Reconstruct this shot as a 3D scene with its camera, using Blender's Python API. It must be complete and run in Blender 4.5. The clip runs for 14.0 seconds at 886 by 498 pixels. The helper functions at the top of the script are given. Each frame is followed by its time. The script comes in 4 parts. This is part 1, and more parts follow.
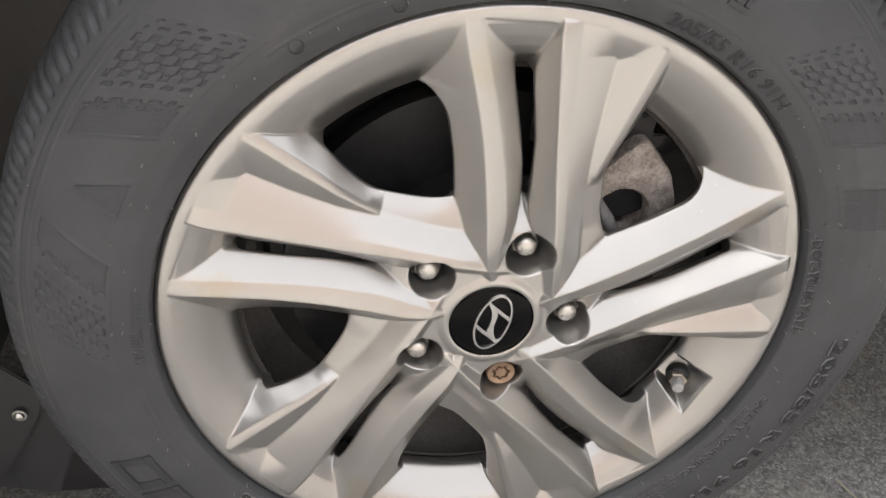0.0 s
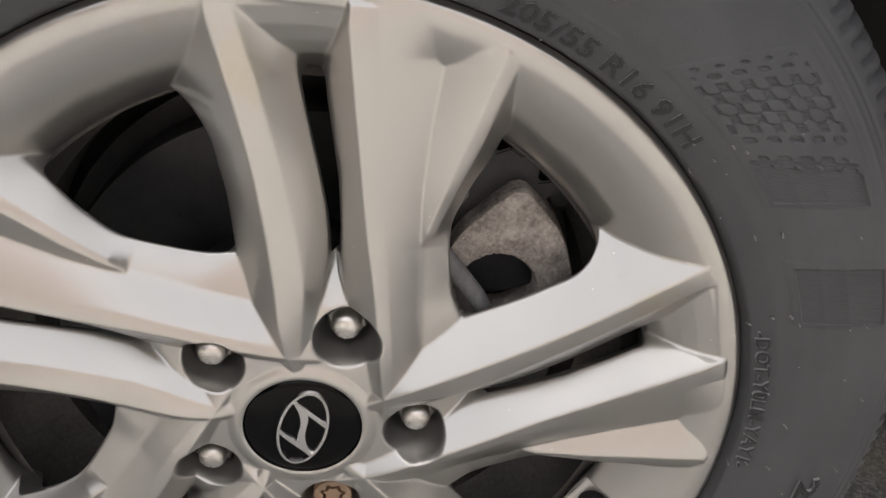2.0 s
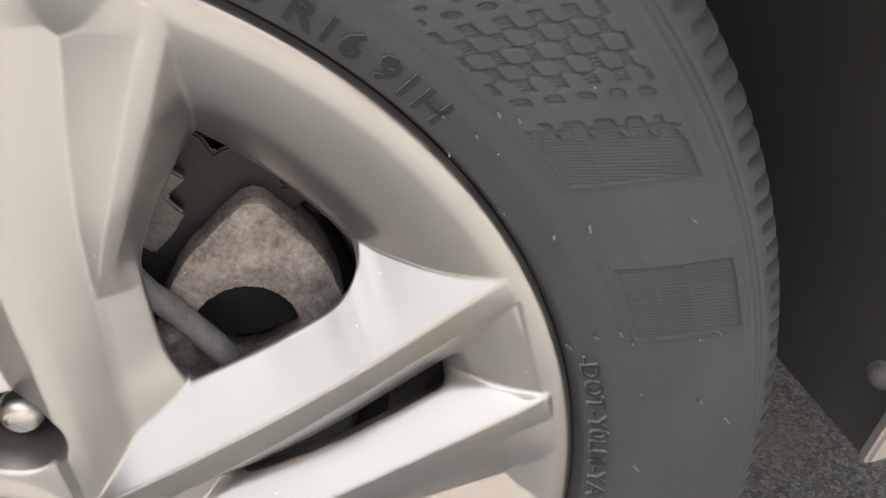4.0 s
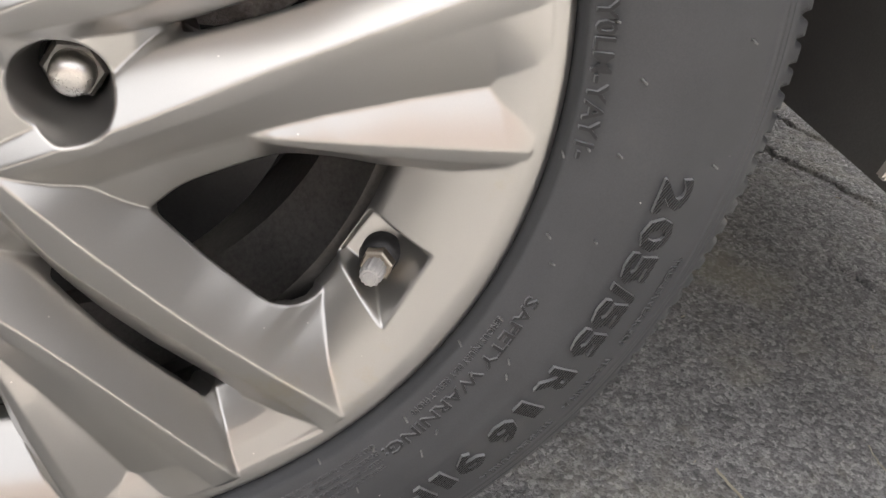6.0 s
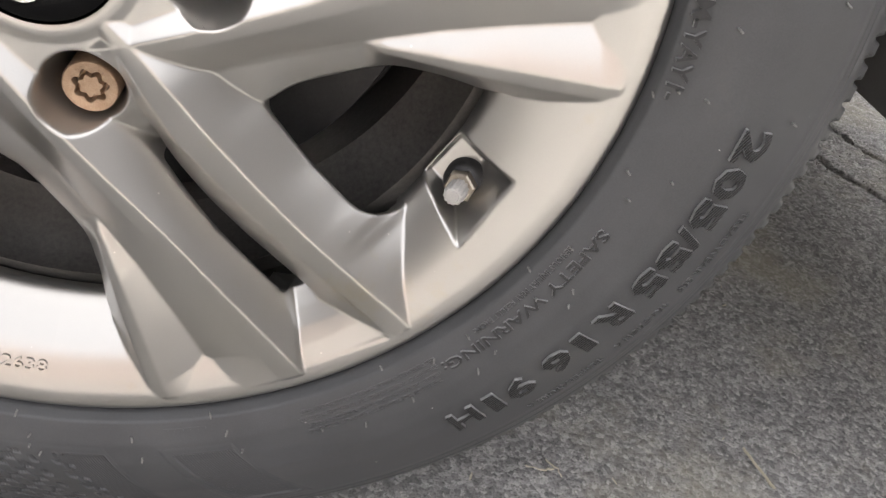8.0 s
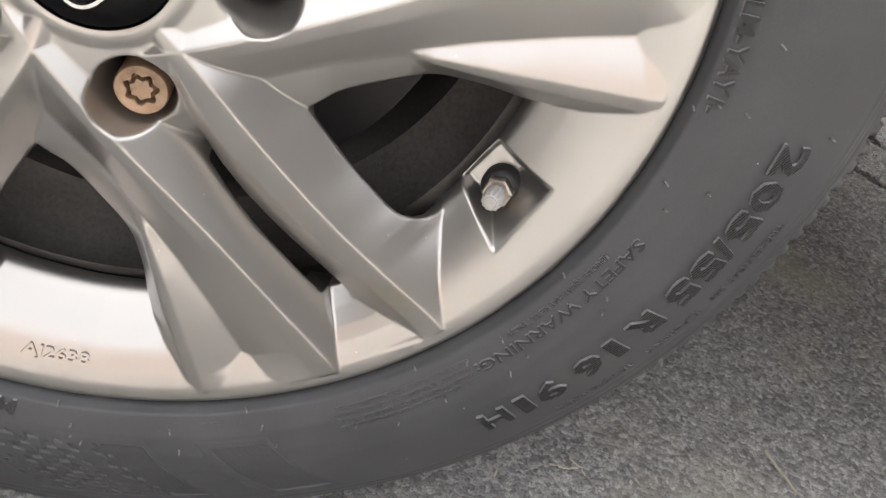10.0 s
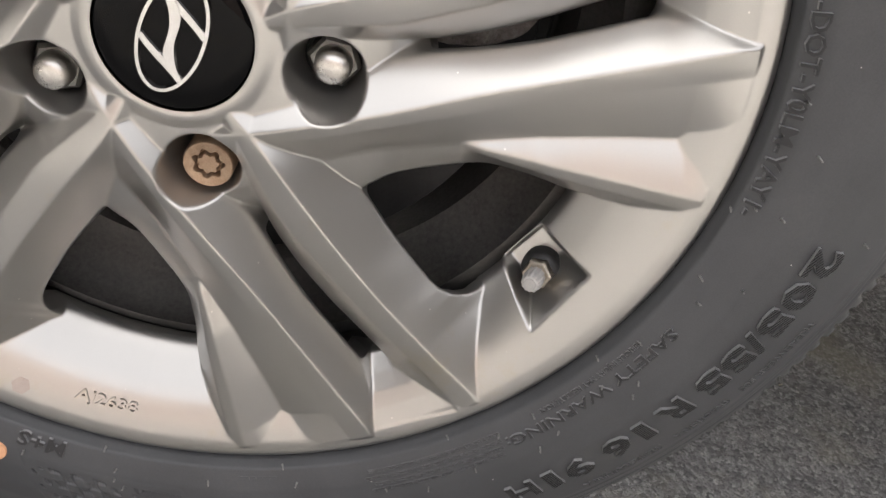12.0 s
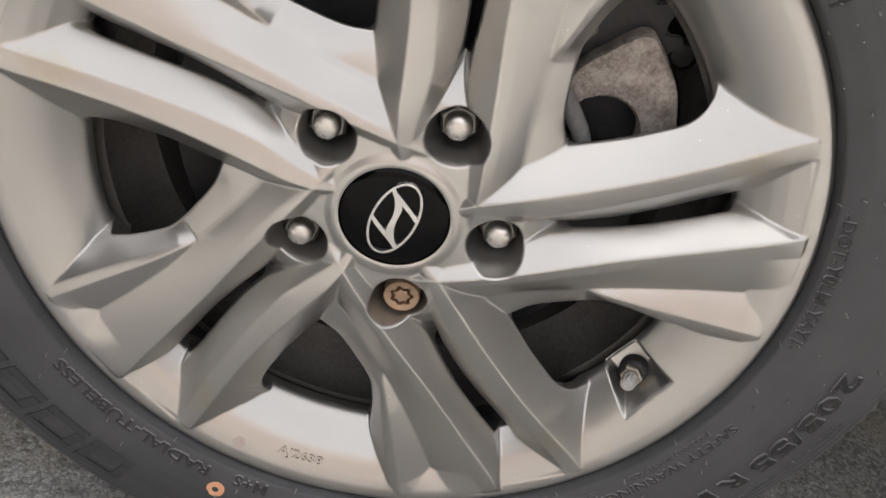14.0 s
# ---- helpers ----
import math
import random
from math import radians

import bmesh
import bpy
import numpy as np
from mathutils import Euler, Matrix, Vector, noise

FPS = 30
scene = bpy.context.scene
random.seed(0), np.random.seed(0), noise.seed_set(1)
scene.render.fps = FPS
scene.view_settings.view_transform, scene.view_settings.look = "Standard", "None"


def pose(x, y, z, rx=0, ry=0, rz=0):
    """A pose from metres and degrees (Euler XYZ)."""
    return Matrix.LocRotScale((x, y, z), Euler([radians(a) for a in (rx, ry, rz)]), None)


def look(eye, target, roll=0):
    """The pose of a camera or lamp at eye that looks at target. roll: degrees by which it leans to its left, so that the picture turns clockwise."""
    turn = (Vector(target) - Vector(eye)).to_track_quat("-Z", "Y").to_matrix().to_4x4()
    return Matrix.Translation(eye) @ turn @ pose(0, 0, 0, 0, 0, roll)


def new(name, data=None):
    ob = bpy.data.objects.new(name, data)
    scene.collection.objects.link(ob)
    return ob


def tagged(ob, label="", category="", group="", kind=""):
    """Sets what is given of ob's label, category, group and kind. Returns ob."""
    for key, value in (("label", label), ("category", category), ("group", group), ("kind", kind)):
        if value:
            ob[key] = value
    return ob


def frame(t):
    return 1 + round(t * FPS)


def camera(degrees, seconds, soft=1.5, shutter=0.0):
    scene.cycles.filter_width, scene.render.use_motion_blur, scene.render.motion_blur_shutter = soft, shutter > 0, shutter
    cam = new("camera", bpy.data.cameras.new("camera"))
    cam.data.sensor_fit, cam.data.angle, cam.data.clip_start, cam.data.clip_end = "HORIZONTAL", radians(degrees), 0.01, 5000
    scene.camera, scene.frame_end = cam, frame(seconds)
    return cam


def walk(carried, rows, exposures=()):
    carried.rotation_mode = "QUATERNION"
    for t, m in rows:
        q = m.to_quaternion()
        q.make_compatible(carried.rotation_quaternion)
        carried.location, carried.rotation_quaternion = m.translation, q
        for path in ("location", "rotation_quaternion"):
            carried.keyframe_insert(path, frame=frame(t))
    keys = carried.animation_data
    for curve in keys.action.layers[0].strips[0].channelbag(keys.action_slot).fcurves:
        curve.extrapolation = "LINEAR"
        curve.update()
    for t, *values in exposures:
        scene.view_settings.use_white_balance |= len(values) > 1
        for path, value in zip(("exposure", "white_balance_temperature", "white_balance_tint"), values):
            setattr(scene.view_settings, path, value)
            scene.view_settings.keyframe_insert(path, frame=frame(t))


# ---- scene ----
cam = camera(54.25, 14.0)
ROWS = [
    (0, -0.1293, -0.4520, 0.6652, 56.76, -4.22, -8.63),
    (0.5, -0.1125, -0.4471, 0.7015, 57.02, -5.11, -6.39),
    (1, -0.0709, -0.4371, 0.6879, 57.86, -5.31, -4.61),
    (1.5, -0.0075, -0.3864, 0.6492, 58.93, -5.07, -3.50),
    (2, 0.0298, -0.3336, 0.5963, 60.61, -4.13, -3.29),
    (2.5, 0.0575, -0.2970, 0.5614, 61.16, -2.49, -3.93),
    (2.7, 0.0790, -0.2872, 0.5662, 61.77, -2.17, -5.07),
    (4.8, 0.1226, -0.2298, 0.5306, 59.48, -2.07, -12.41),
    (5, 0.1249, -0.2392, 0.5063, 59.58, -2.85, -12.09),
    (5.5, 0.1231, -0.2517, 0.4630, 58.05, -5.63, -10.91),
    (6, 0.1176, -0.2625, 0.4219, 56.32, -7.22, -9.47),
    (6.5, 0.1093, -0.2734, 0.4124, 55.09, -8.70, -7.64),
    (7, 0.1046, -0.2855, 0.4082, 54.13, -9.81, -6.15),
    (7.5, 0.0988, -0.2913, 0.4057, 54.79, -11.14, -4.67),
    (8, 0.0956, -0.2953, 0.4067, 55.04, -11.68, -3.94),
    (8.2, 0.0922, -0.2950, 0.4059, 55.27, -11.90, -3.77),
    (10.3, 0.0842, -0.2954, 0.4145, 53.75, -12.32, -1.84),
    (10.5, 0.0847, -0.3038, 0.4055, 55.57, -12.80, -1.01),
    (11, 0.0819, -0.3007, 0.4056, 55.61, -12.91, -0.32),
    (11.5, 0.0817, -0.3006, 0.4167, 55.73, -13.14, 0.47),
    (12, 0.0762, -0.2987, 0.4352, 55.70, -13.45, 1.44),
    (12.5, 0.0698, -0.3050, 0.4438, 55.58, -13.82, 2.36),
    (13, 0.0600, -0.3192, 0.4639, 55.59, -14.29, 2.87),
    (13.5, 0.0353, -0.3443, 0.5064, 56.05, -14.30, 3.72),
    (14, -0.0033, -0.3841, 0.5424, 55.90, -13.74, 4.30),
]
walk(cam, [(t, pose(x, y, z, rx, ry, rz)) for t, x, y, z, rx, ry, rz in ROWS], [(0.0, 2.64, 7000, 12), (2.5, 2.24, 7000, 12), (5.0, 2.95, 7000, 12), (5.5, 2.75, 7000, 12), (6.0, 2.75, 7000, 12), (8.0, 2.95, 7000, 12), (11.0, 2.85, 7000, 12), (14.0, 2.37, 7000, 12)])

# ---- sky, sun and exposure ----
SUN_ELEVATION, SUN_TURN = radians(66), radians(-14)
world = bpy.data.worlds.new("sky")
scene.world = world
world.use_nodes = True
wn = world.node_tree
sky = wn.nodes.new("ShaderNodeTexSky")
sky.sky_type = "NISHITA"
sky.sun_disc = False
sky.sun_elevation, sky.sun_rotation = SUN_ELEVATION, SUN_TURN
sky.air_density, sky.dust_density, sky.ozone_density = 0.65, 4.0, 1.0
haze = wn.nodes.new("ShaderNodeHueSaturation")
haze.inputs["Saturation"].default_value = 0.22
wn.links.new(sky.outputs[0], haze.inputs["Color"])
wn.links.new(haze.outputs[0], wn.nodes["Background"].inputs[0])
wn.nodes["Background"].inputs[1].default_value = 0.15
sun_data = bpy.data.lights.new("sun", "SUN")
sun_data.energy, sun_data.angle, sun_data.color = 0.85, radians(5), (1.0, 0.96, 0.90)
sun = new("sun", sun_data)
toward_sun = Vector((math.sin(SUN_TURN) * math.cos(SUN_ELEVATION), math.cos(SUN_TURN) * math.cos(SUN_ELEVATION), math.sin(SUN_ELEVATION)))
sun.matrix_world = look(toward_sun * 20, (0, 0, 0))

# ---- materials ----


def material(name):
    m = bpy.data.materials.new(name)
    m.use_nodes = True
    nt = m.node_tree
    return m, nt, nt.nodes["Principled BSDF"]


def node(nt, kind, **values):
    n = nt.nodes.new(kind)
    for key, value in values.items():
        n.inputs[key.replace("_", " ")].default_value = value
    return n


def ramp(nt, source, stops):
    r = nt.nodes.new("ShaderNodeValToRGB")
    while len(r.color_ramp.elements) < len(stops):
        r.color_ramp.elements.new(0.5)
    for e, (p, c) in zip(r.color_ramp.elements, stops):
        e.position, e.color = p, (*c, 1) if len(c) == 3 else c
    nt.links.new(source, r.inputs[0])
    return r.outputs[0]


def grey(v):
    return (v, v, v)


def bump(nt, bsdf, height, strength, distance, before=None):
    b = nt.nodes.new("ShaderNodeBump")
    b.inputs["Strength"].default_value, b.inputs["Distance"].default_value = strength, distance
    nt.links.new(height, b.inputs["Height"])
    if before:
        nt.links.new(before.outputs[0], b.inputs["Normal"])
    nt.links.new(b.outputs[0], bsdf.inputs["Normal"])
    return b


def mix(nt, factor, a, b):
    m = nt.nodes.new("ShaderNodeMix")
    m.data_type = "RGBA"
    for slot, v in ((0, factor), (6, a), (7, b)):
        if isinstance(v, (tuple, float)):
            m.inputs[slot].default_value = (*v, 1) if isinstance(v, tuple) else v
        else:
            nt.links.new(v, m.inputs[slot])
    return m.outputs[2]


def worn(name, dark, light, rough, metal=0.0, scale=40.0, fine=900.0, relief=0.0002, spread=0.1, coat=0.0, stain=None, stain_scale=14.0, stain_from=0.62, dust=0.0):
    """A surface with large blotches, fine grain, uneven gloss, and stains of another colour."""
    m, nt, bsdf = material(name)
    at = nt.nodes.new("ShaderNodeTexCoord").outputs["Object"]
    big = node(nt, "ShaderNodeTexNoise", Scale=scale, Detail=5.0, Roughness=0.6)
    small = node(nt, "ShaderNodeTexNoise", Scale=fine, Detail=3.0, Roughness=0.7)
    for n in (big, small):
        nt.links.new(at, n.inputs["Vector"])
    both = nt.nodes.new("ShaderNodeMath")
    both.operation = "MULTIPLY_ADD"
    both.inputs[1].default_value = 0.45
    nt.links.new(small.outputs[0], both.inputs[0])
    half = nt.nodes.new("ShaderNodeMath")
    half.operation = "MULTIPLY"
    half.inputs[1].default_value = 0.55
    nt.links.new(big.outputs[0], half.inputs[0])
    nt.links.new(half.outputs[0], both.inputs[2])
    colour = ramp(nt, both.outputs[0], [(0.3, dark), (0.7, light)])
    if stain:
        spots = node(nt, "ShaderNodeTexNoise", Scale=stain_scale, Detail=8.0, Roughness=0.75)
        nt.links.new(at, spots.inputs["Vector"])
        colour = mix(nt, ramp(nt, spots.outputs[0], [(stain_from, grey(0)), (stain_from + 0.16, grey(0.75))]), colour, stain)
    if dust:
        specks = node(nt, "ShaderNodeTexVoronoi", Scale=70.0)
        nt.links.new(at, specks.inputs["Vector"])
        colour = mix(nt, ramp(nt, specks.outputs["Distance"], [(dust, grey(0.8)), (dust + 0.015, grey(0.0))]), colour, (0.72, 0.70, 0.66))
    nt.links.new(colour, bsdf.inputs["Base Color"])
    gloss = ramp(nt, both.outputs[0], [(0.25, grey(max(0.02, rough - spread))), (0.75, grey(min(1.0, rough + spread)))])
    nt.links.new(gloss, bsdf.inputs["Roughness"])
    bsdf.inputs["Metallic"].default_value = metal
    bsdf.inputs["Coat Weight"].default_value = coat
    bsdf.inputs["Coat Roughness"].default_value = 0.12
    if relief:
        bump(nt, bsdf, small.outputs[0], 0.5, relief)
    return m


ALLOY = worn("silver_wheel_paint", (0.405, 0.398, 0.382), (0.450, 0.442, 0.424), 0.30, 0.92, 7.0, 2400.0, 0.00002, 0.035, 0.2, (0.42, 0.37, 0.26), 9.0, 0.60, 0.020)
BARREL = worn("dirty_barrel", (0.085, 0.080, 0.075), (0.24, 0.228, 0.212), 0.55, 0.5, 20.0, 400.0, 0.0002, 0.1)
RUBBER = worn("tyre_rubber", (0.044, 0.0458, 0.0489), (0.070, 0.0728, 0.077), 0.46, 0.0, 18.0, 1500.0, 0.00008, 0.08, 0.0, (0.078, 0.077, 0.074), 9.0, 0.58, 0.012)
# Letters moulded in the same rubber; their shade is put into this darker colour.
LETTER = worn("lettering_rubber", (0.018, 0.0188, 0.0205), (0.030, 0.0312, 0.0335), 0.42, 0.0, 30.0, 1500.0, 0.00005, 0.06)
STAMP = worn("stamped_rubber", (0.030, 0.0312, 0.034), (0.052, 0.054, 0.058), 0.45, 0.0, 30.0, 1500.0, 0.00005, 0.06)
HAIR = worn("rubber_hair", (0.10, 0.10, 0.10), (0.22, 0.22, 0.21), 0.55, 0.0, 300.0, 2000.0, 0.0, 0.05)
GLOSS_BLACK = worn("gloss_black_cap", (0.0012, 0.0012, 0.0014), (0.0022, 0.0022, 0.0026), 0.05, 0.0, 30.0, 1200.0, 0.0, 0.03, 0.0)
CHROME = worn("chrome", (0.56, 0.55, 0.54), (0.64, 0.63, 0.62), 0.12, 1.0, 60.0, 800.0, 0.0, 0.05)
GLOSS_BLACK.node_tree.nodes["Principled BSDF"].inputs["Specular IOR Level"].default_value = 0.12
STEEL = worn("worn_nut_steel", (0.42, 0.41, 0.39), (0.66, 0.64, 0.61), 0.30, 1.0, 160.0, 1800.0, 0.00008, 0.08, 0.0, (0.20, 0.15, 0.11), 120.0, 0.62)
# darker nut steel for the hexagons behind the domes
DARK_STEEL = worn("dark_nut_steel", (0.10, 0.098, 0.095), (0.20, 0.195, 0.185), 0.35, 0.9, 160.0, 1800.0, 0.00008, 0.08)
FLAP = worn("black_flap_rubber", (0.012, 0.0125, 0.0135), (0.030, 0.031, 0.032), 0.5, 0.0, 16.0, 700.0, 0.0003, 0.1, 0.0, (0.07, 0.066, 0.06), 22.0, 0.62)
RUSTY = worn("rusted_nut_steel", (0.26, 0.16, 0.10), (0.48, 0.36, 0.26), 0.42, 0.7, 200.0, 1500.0, 0.0001, 0.1, 0.0, (0.10, 0.05, 0.03), 160.0, 0.58)
RUST = worn("rusty_cast_iron", (0.13, 0.108, 0.094), (0.54, 0.49, 0.445), 0.75, 0.15, 85.0, 420.0, 0.0040, 0.1, 0.0, (0.07, 0.05, 0.042), 55.0, 0.50, 0.03)
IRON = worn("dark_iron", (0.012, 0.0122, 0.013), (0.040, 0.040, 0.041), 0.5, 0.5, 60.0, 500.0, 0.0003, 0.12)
HOSE = worn("dusty_hose", (0.09, 0.09, 0.09), (0.22, 0.215, 0.21), 0.7, 0.0, 120.0, 900.0, 0.0004, 0.05)
VALVE_CAP = worn("grey_plastic", (0.28, 0.275, 0.265), (0.42, 0.41, 0.395), 0.5, 0.0, 200.0, 2500.0, 0.0001, 0.08)
BRASS = worn("dull_nickel", (0.38, 0.33, 0.27), (0.55, 0.50, 0.43), 0.35, 1.0, 250.0, 1800.0, 0.00005, 0.08)
LINER = worn("black_liner_plastic", (0.068, 0.066, 0.063), (0.115, 0.111, 0.105), 0.46, 0.0, 14.0, 700.0, 0.0003, 0.1, 0.0, (0.12, 0.11, 0.10), 30.0, 0.66)
PAINT = worn("silver_body_paint", (0.50, 0.46, 0.42), (0.56, 0.52, 0.48), 0.32, 0.6, 6.0, 2400.0, 0.00003, 0.04, 0.6)
STICKER = worn("orange_sticker", (0.62, 0.30, 0.16), (0.74, 0.42, 0.25), 0.6, 0.0, 200.0, 2000.0, 0.0, 0.05)
PALE = worn("pale_paint_mark", (0.34, 0.29, 0.26), (0.46, 0.40, 0.36), 0.6, 0.2, 200.0, 2000.0, 0.0, 0.05)
STRAW = worn("dry_straw", (0.36, 0.33, 0.25), (0.60, 0.56, 0.45), 0.8, 0.0, 90.0, 900.0, 0.0, 0.05)
STONE = worn("pale_grit", (0.16, 0.155, 0.15), (0.42, 0.41, 0.39), 0.6, 0.0, 200.0, 900.0, 0.0002, 0.1)
# dark, so the added side walls hold light off the wheel
SIDE_WALL = worn("blocker_wall", (0.035, 0.033, 0.031), (0.060, 0.056, 0.052), 0.8, 0.0, 2.0, 60.0, 0.002, 0.05)
# Pale sides of raised letters: edge highlights put into the colour.
EDGE = worn("letter_edge_highlight", (0.15, 0.153, 0.158), (0.25, 0.252, 0.255), 0.45, 0.0, 120.0, 1500.0, 0.0, 0.08)


def hatched_rubber():
    """Rubber with fine slanting ribs, as on large moulded figures; groove shade is also put into the colour."""
    m = LETTER.copy()
    m.name = "hatched_rubber"
    nt = m.node_tree
    bsdf = nt.nodes["Principled BSDF"]
    cut = nt.nodes.new("ShaderNodeSeparateXYZ")
    nt.links.new(nt.nodes.new("ShaderNodeTexCoord").outputs["Object"], cut.inputs[0])

    def maths(kind, a, b=0.0):
        n = nt.nodes.new("ShaderNodeMath")
        n.operation = kind
        for slot, v in ((0, a), (1, b)):
            if isinstance(v, float):
                n.inputs[slot].default_value = v
            else:
                nt.links.new(v, n.inputs[slot])
        return n.outputs[0]

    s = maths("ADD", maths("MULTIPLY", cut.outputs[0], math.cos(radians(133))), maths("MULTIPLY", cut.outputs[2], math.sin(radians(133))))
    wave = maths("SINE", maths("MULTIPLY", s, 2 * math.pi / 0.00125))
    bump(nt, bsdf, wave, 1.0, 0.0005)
    # crests pale, grooves near black: rib shading put into the colour
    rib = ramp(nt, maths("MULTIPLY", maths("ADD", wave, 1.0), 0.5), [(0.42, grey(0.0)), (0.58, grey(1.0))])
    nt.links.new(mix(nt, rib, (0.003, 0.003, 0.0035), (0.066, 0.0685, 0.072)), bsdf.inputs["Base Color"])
    return m


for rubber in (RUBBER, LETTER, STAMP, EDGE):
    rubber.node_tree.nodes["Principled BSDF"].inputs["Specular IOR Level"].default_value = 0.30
HATCHED = hatched_rubber()
# warm colour of the added wall that bounces light onto the wheel
WALL = worn("bounce_wall", (0.30, 0.245, 0.22), (0.40, 0.33, 0.30), 0.8, 0.0, 2.0, 60.0, 0.002, 0.05)


def asphalt_material():
    """Worn asphalt: a dark binder, grey and pale stones, glints put into the colour as specks, fine dust and olive dirt
    in patches.
    """
    m, nt, bsdf = material("asphalt")
    at = nt.nodes.new("ShaderNodeTexCoord").outputs["Object"]
    broad = node(nt, "ShaderNodeTexNoise", Scale=9.0, Detail=8.0, Roughness=0.65)
    dirt = node(nt, "ShaderNodeTexNoise", Scale=4.3, Detail=9.0, Roughness=0.72)
    grain = node(nt, "ShaderNodeTexNoise", Scale=650.0, Detail=4.0, Roughness=0.75)
    stones = node(nt, "ShaderNodeTexVoronoi", Scale=300.0, Randomness=1.0)
    gravel = node(nt, "ShaderNodeTexVoronoi", Scale=190.0, Randomness=1.0)
    for n in (broad, dirt, grain, stones, gravel):
        nt.links.new(at, n.inputs["Vector"])
    mottle = node(nt, "ShaderNodeTexNoise", Scale=75.0, Detail=6.0, Roughness=0.7)
    nt.links.new(at, mottle.inputs["Vector"])
    tone = ramp(nt, broad.outputs[0], [(0.32, (0.28, 0.28, 0.28)), (0.68, (0.48, 0.478, 0.468))])
    tone = mix(nt, ramp(nt, mottle.outputs[0], [(0.42, grey(0.75)), (0.60, grey(0.0))]), tone, (0.18, 0.18, 0.18))
    cell = ramp(nt, stones.outputs["Color"], [(0.0, (0.04, 0.04, 0.04)), (0.35, (0.16, 0.16, 0.158)), (0.7, (0.42, 0.417, 0.405)), (0.9, (0.64, 0.63, 0.61)), (1.0, (0.75, 0.74, 0.71))])
    colour = mix(nt, 0.5, tone, cell)
    colour = mix(nt, ramp(nt, grain.outputs[0], [(0.38, grey(0.8)), (0.50, grey(0.0))]), colour, (0.05, 0.05, 0.05))
    patch = ramp(nt, dirt.outputs[0], [(0.50, grey(0.0)), (0.64, grey(0.6))])
    colour = mix(nt, patch, colour, (0.33, 0.31, 0.235))
    # scattered bright specks: glints put into the colour
    speck = ramp(nt, gravel.outputs["Distance"], [(0.10, grey(0.8)), (0.15, grey(0.0))])
    pick = ramp(nt, gravel.outputs["Color"], [(0.62, grey(0.0)), (0.66, grey(1.0))])
    few = nt.nodes.new("ShaderNodeMath")
    few.operation = "MULTIPLY"
    nt.links.new(speck, few.inputs[0])
    nt.links.new(pick, few.inputs[1])
    colour = mix(nt, few.outputs[0], colour, (0.62, 0.60, 0.55))
    nt.links.new(colour, bsdf.inputs["Base Color"])
    nt.links.new(ramp(nt, stones.outputs["Color"], [(0.2, grey(0.75)), (0.8, grey(0.45)), (0.95, grey(0.22))]), bsdf.inputs["Roughness"])
    first = bump(nt, bsdf, stones.outputs["Distance"], 0.6, 0.0014)
    first.invert = True
    second = bump(nt, bsdf, gravel.outputs["Distance"], 0.45, 0.0016, first)
    second.invert = True
    bump(nt, bsdf, grain.outputs[0], 0.8, 0.0008, second)
    return m


ASPHALT = asphalt_material()

# ---- building helpers ----
CENTRE = Vector((0, 0, 0.303))     # the wheel's middle; its face looks towards -y
SPIN = 15.1                        # degrees by which the wheel stands turned
BODY = pose(*CENTRE)


def spun(extra=0.0):
    return pose(*CENTRE, 0, -(SPIN + extra), 0)


def thing(name, label, category, at=(0, 0, 0), group="", kind=""):
    ob = new(name)
    ob.empty_display_size = 0.05
    ob.location = at
    return tagged(ob, label, category, group, kind)


def put(name, me, materials, parent, m=None, label=""):
    for x in materials if isinstance(materials, (list, tuple)) else [materials]:
        me.materials.append(x)
    ob = new(name, me)
    if m is not None:
        ob.matrix_world = m
    if parent:
        bpy.context.view_layer.update()
        ob.parent = parent
        ob.matrix_parent_inverse = parent.matrix_world.inverted()
    return tagged(ob, label) if label else ob


def smooth(me, angle=None):
    me.polygons.foreach_set("use_smooth", [True] * len(me.polygons))
    if angle:
        me.set_sharp_from_angle(angle=radians(angle))
    return me


def mesh_of(name, verts, faces, angle=None):
    me = bpy.data.meshes.new(name)
    me.from_pydata(verts, [], faces)
    me.update()
    return smooth(me, angle)


def part(name, bm, mat_, parent, m=None, label="", angle=40):
    bmesh.ops.recalc_face_normals(bm, faces=bm.faces)
    me = bpy.data.meshes.new(name)
    bm.to_mesh(me)
    bm.free()
    return put(name, smooth(me, angle), mat_, parent, m, label)


def turned(profile, n=64, start=0.0, sweep=360.0, cap=False):
    """A lathe round the y axis: profile of (radius, y)."""
    bm = bmesh.new()
    whole = abs(sweep - 360) < 1e-6
    rings = []
    for k in range(n if whole else n + 1):
        a = radians(start + sweep * k / n)
        rings.append([bm.verts.new((r * math.cos(a), y, r * math.sin(a))) for r, y in profile])
    for k in range(n):
        p, q = rings[k], rings[(k + 1) % len(rings)]
        for i in range(len(profile) - 1):
            bm.faces.new((p[i], p[i + 1], q[i + 1], q[i]))
    if cap:
        for i in (0, len(profile) - 1):
            bm.faces.new([ring[i] for ring in rings])
    return bm


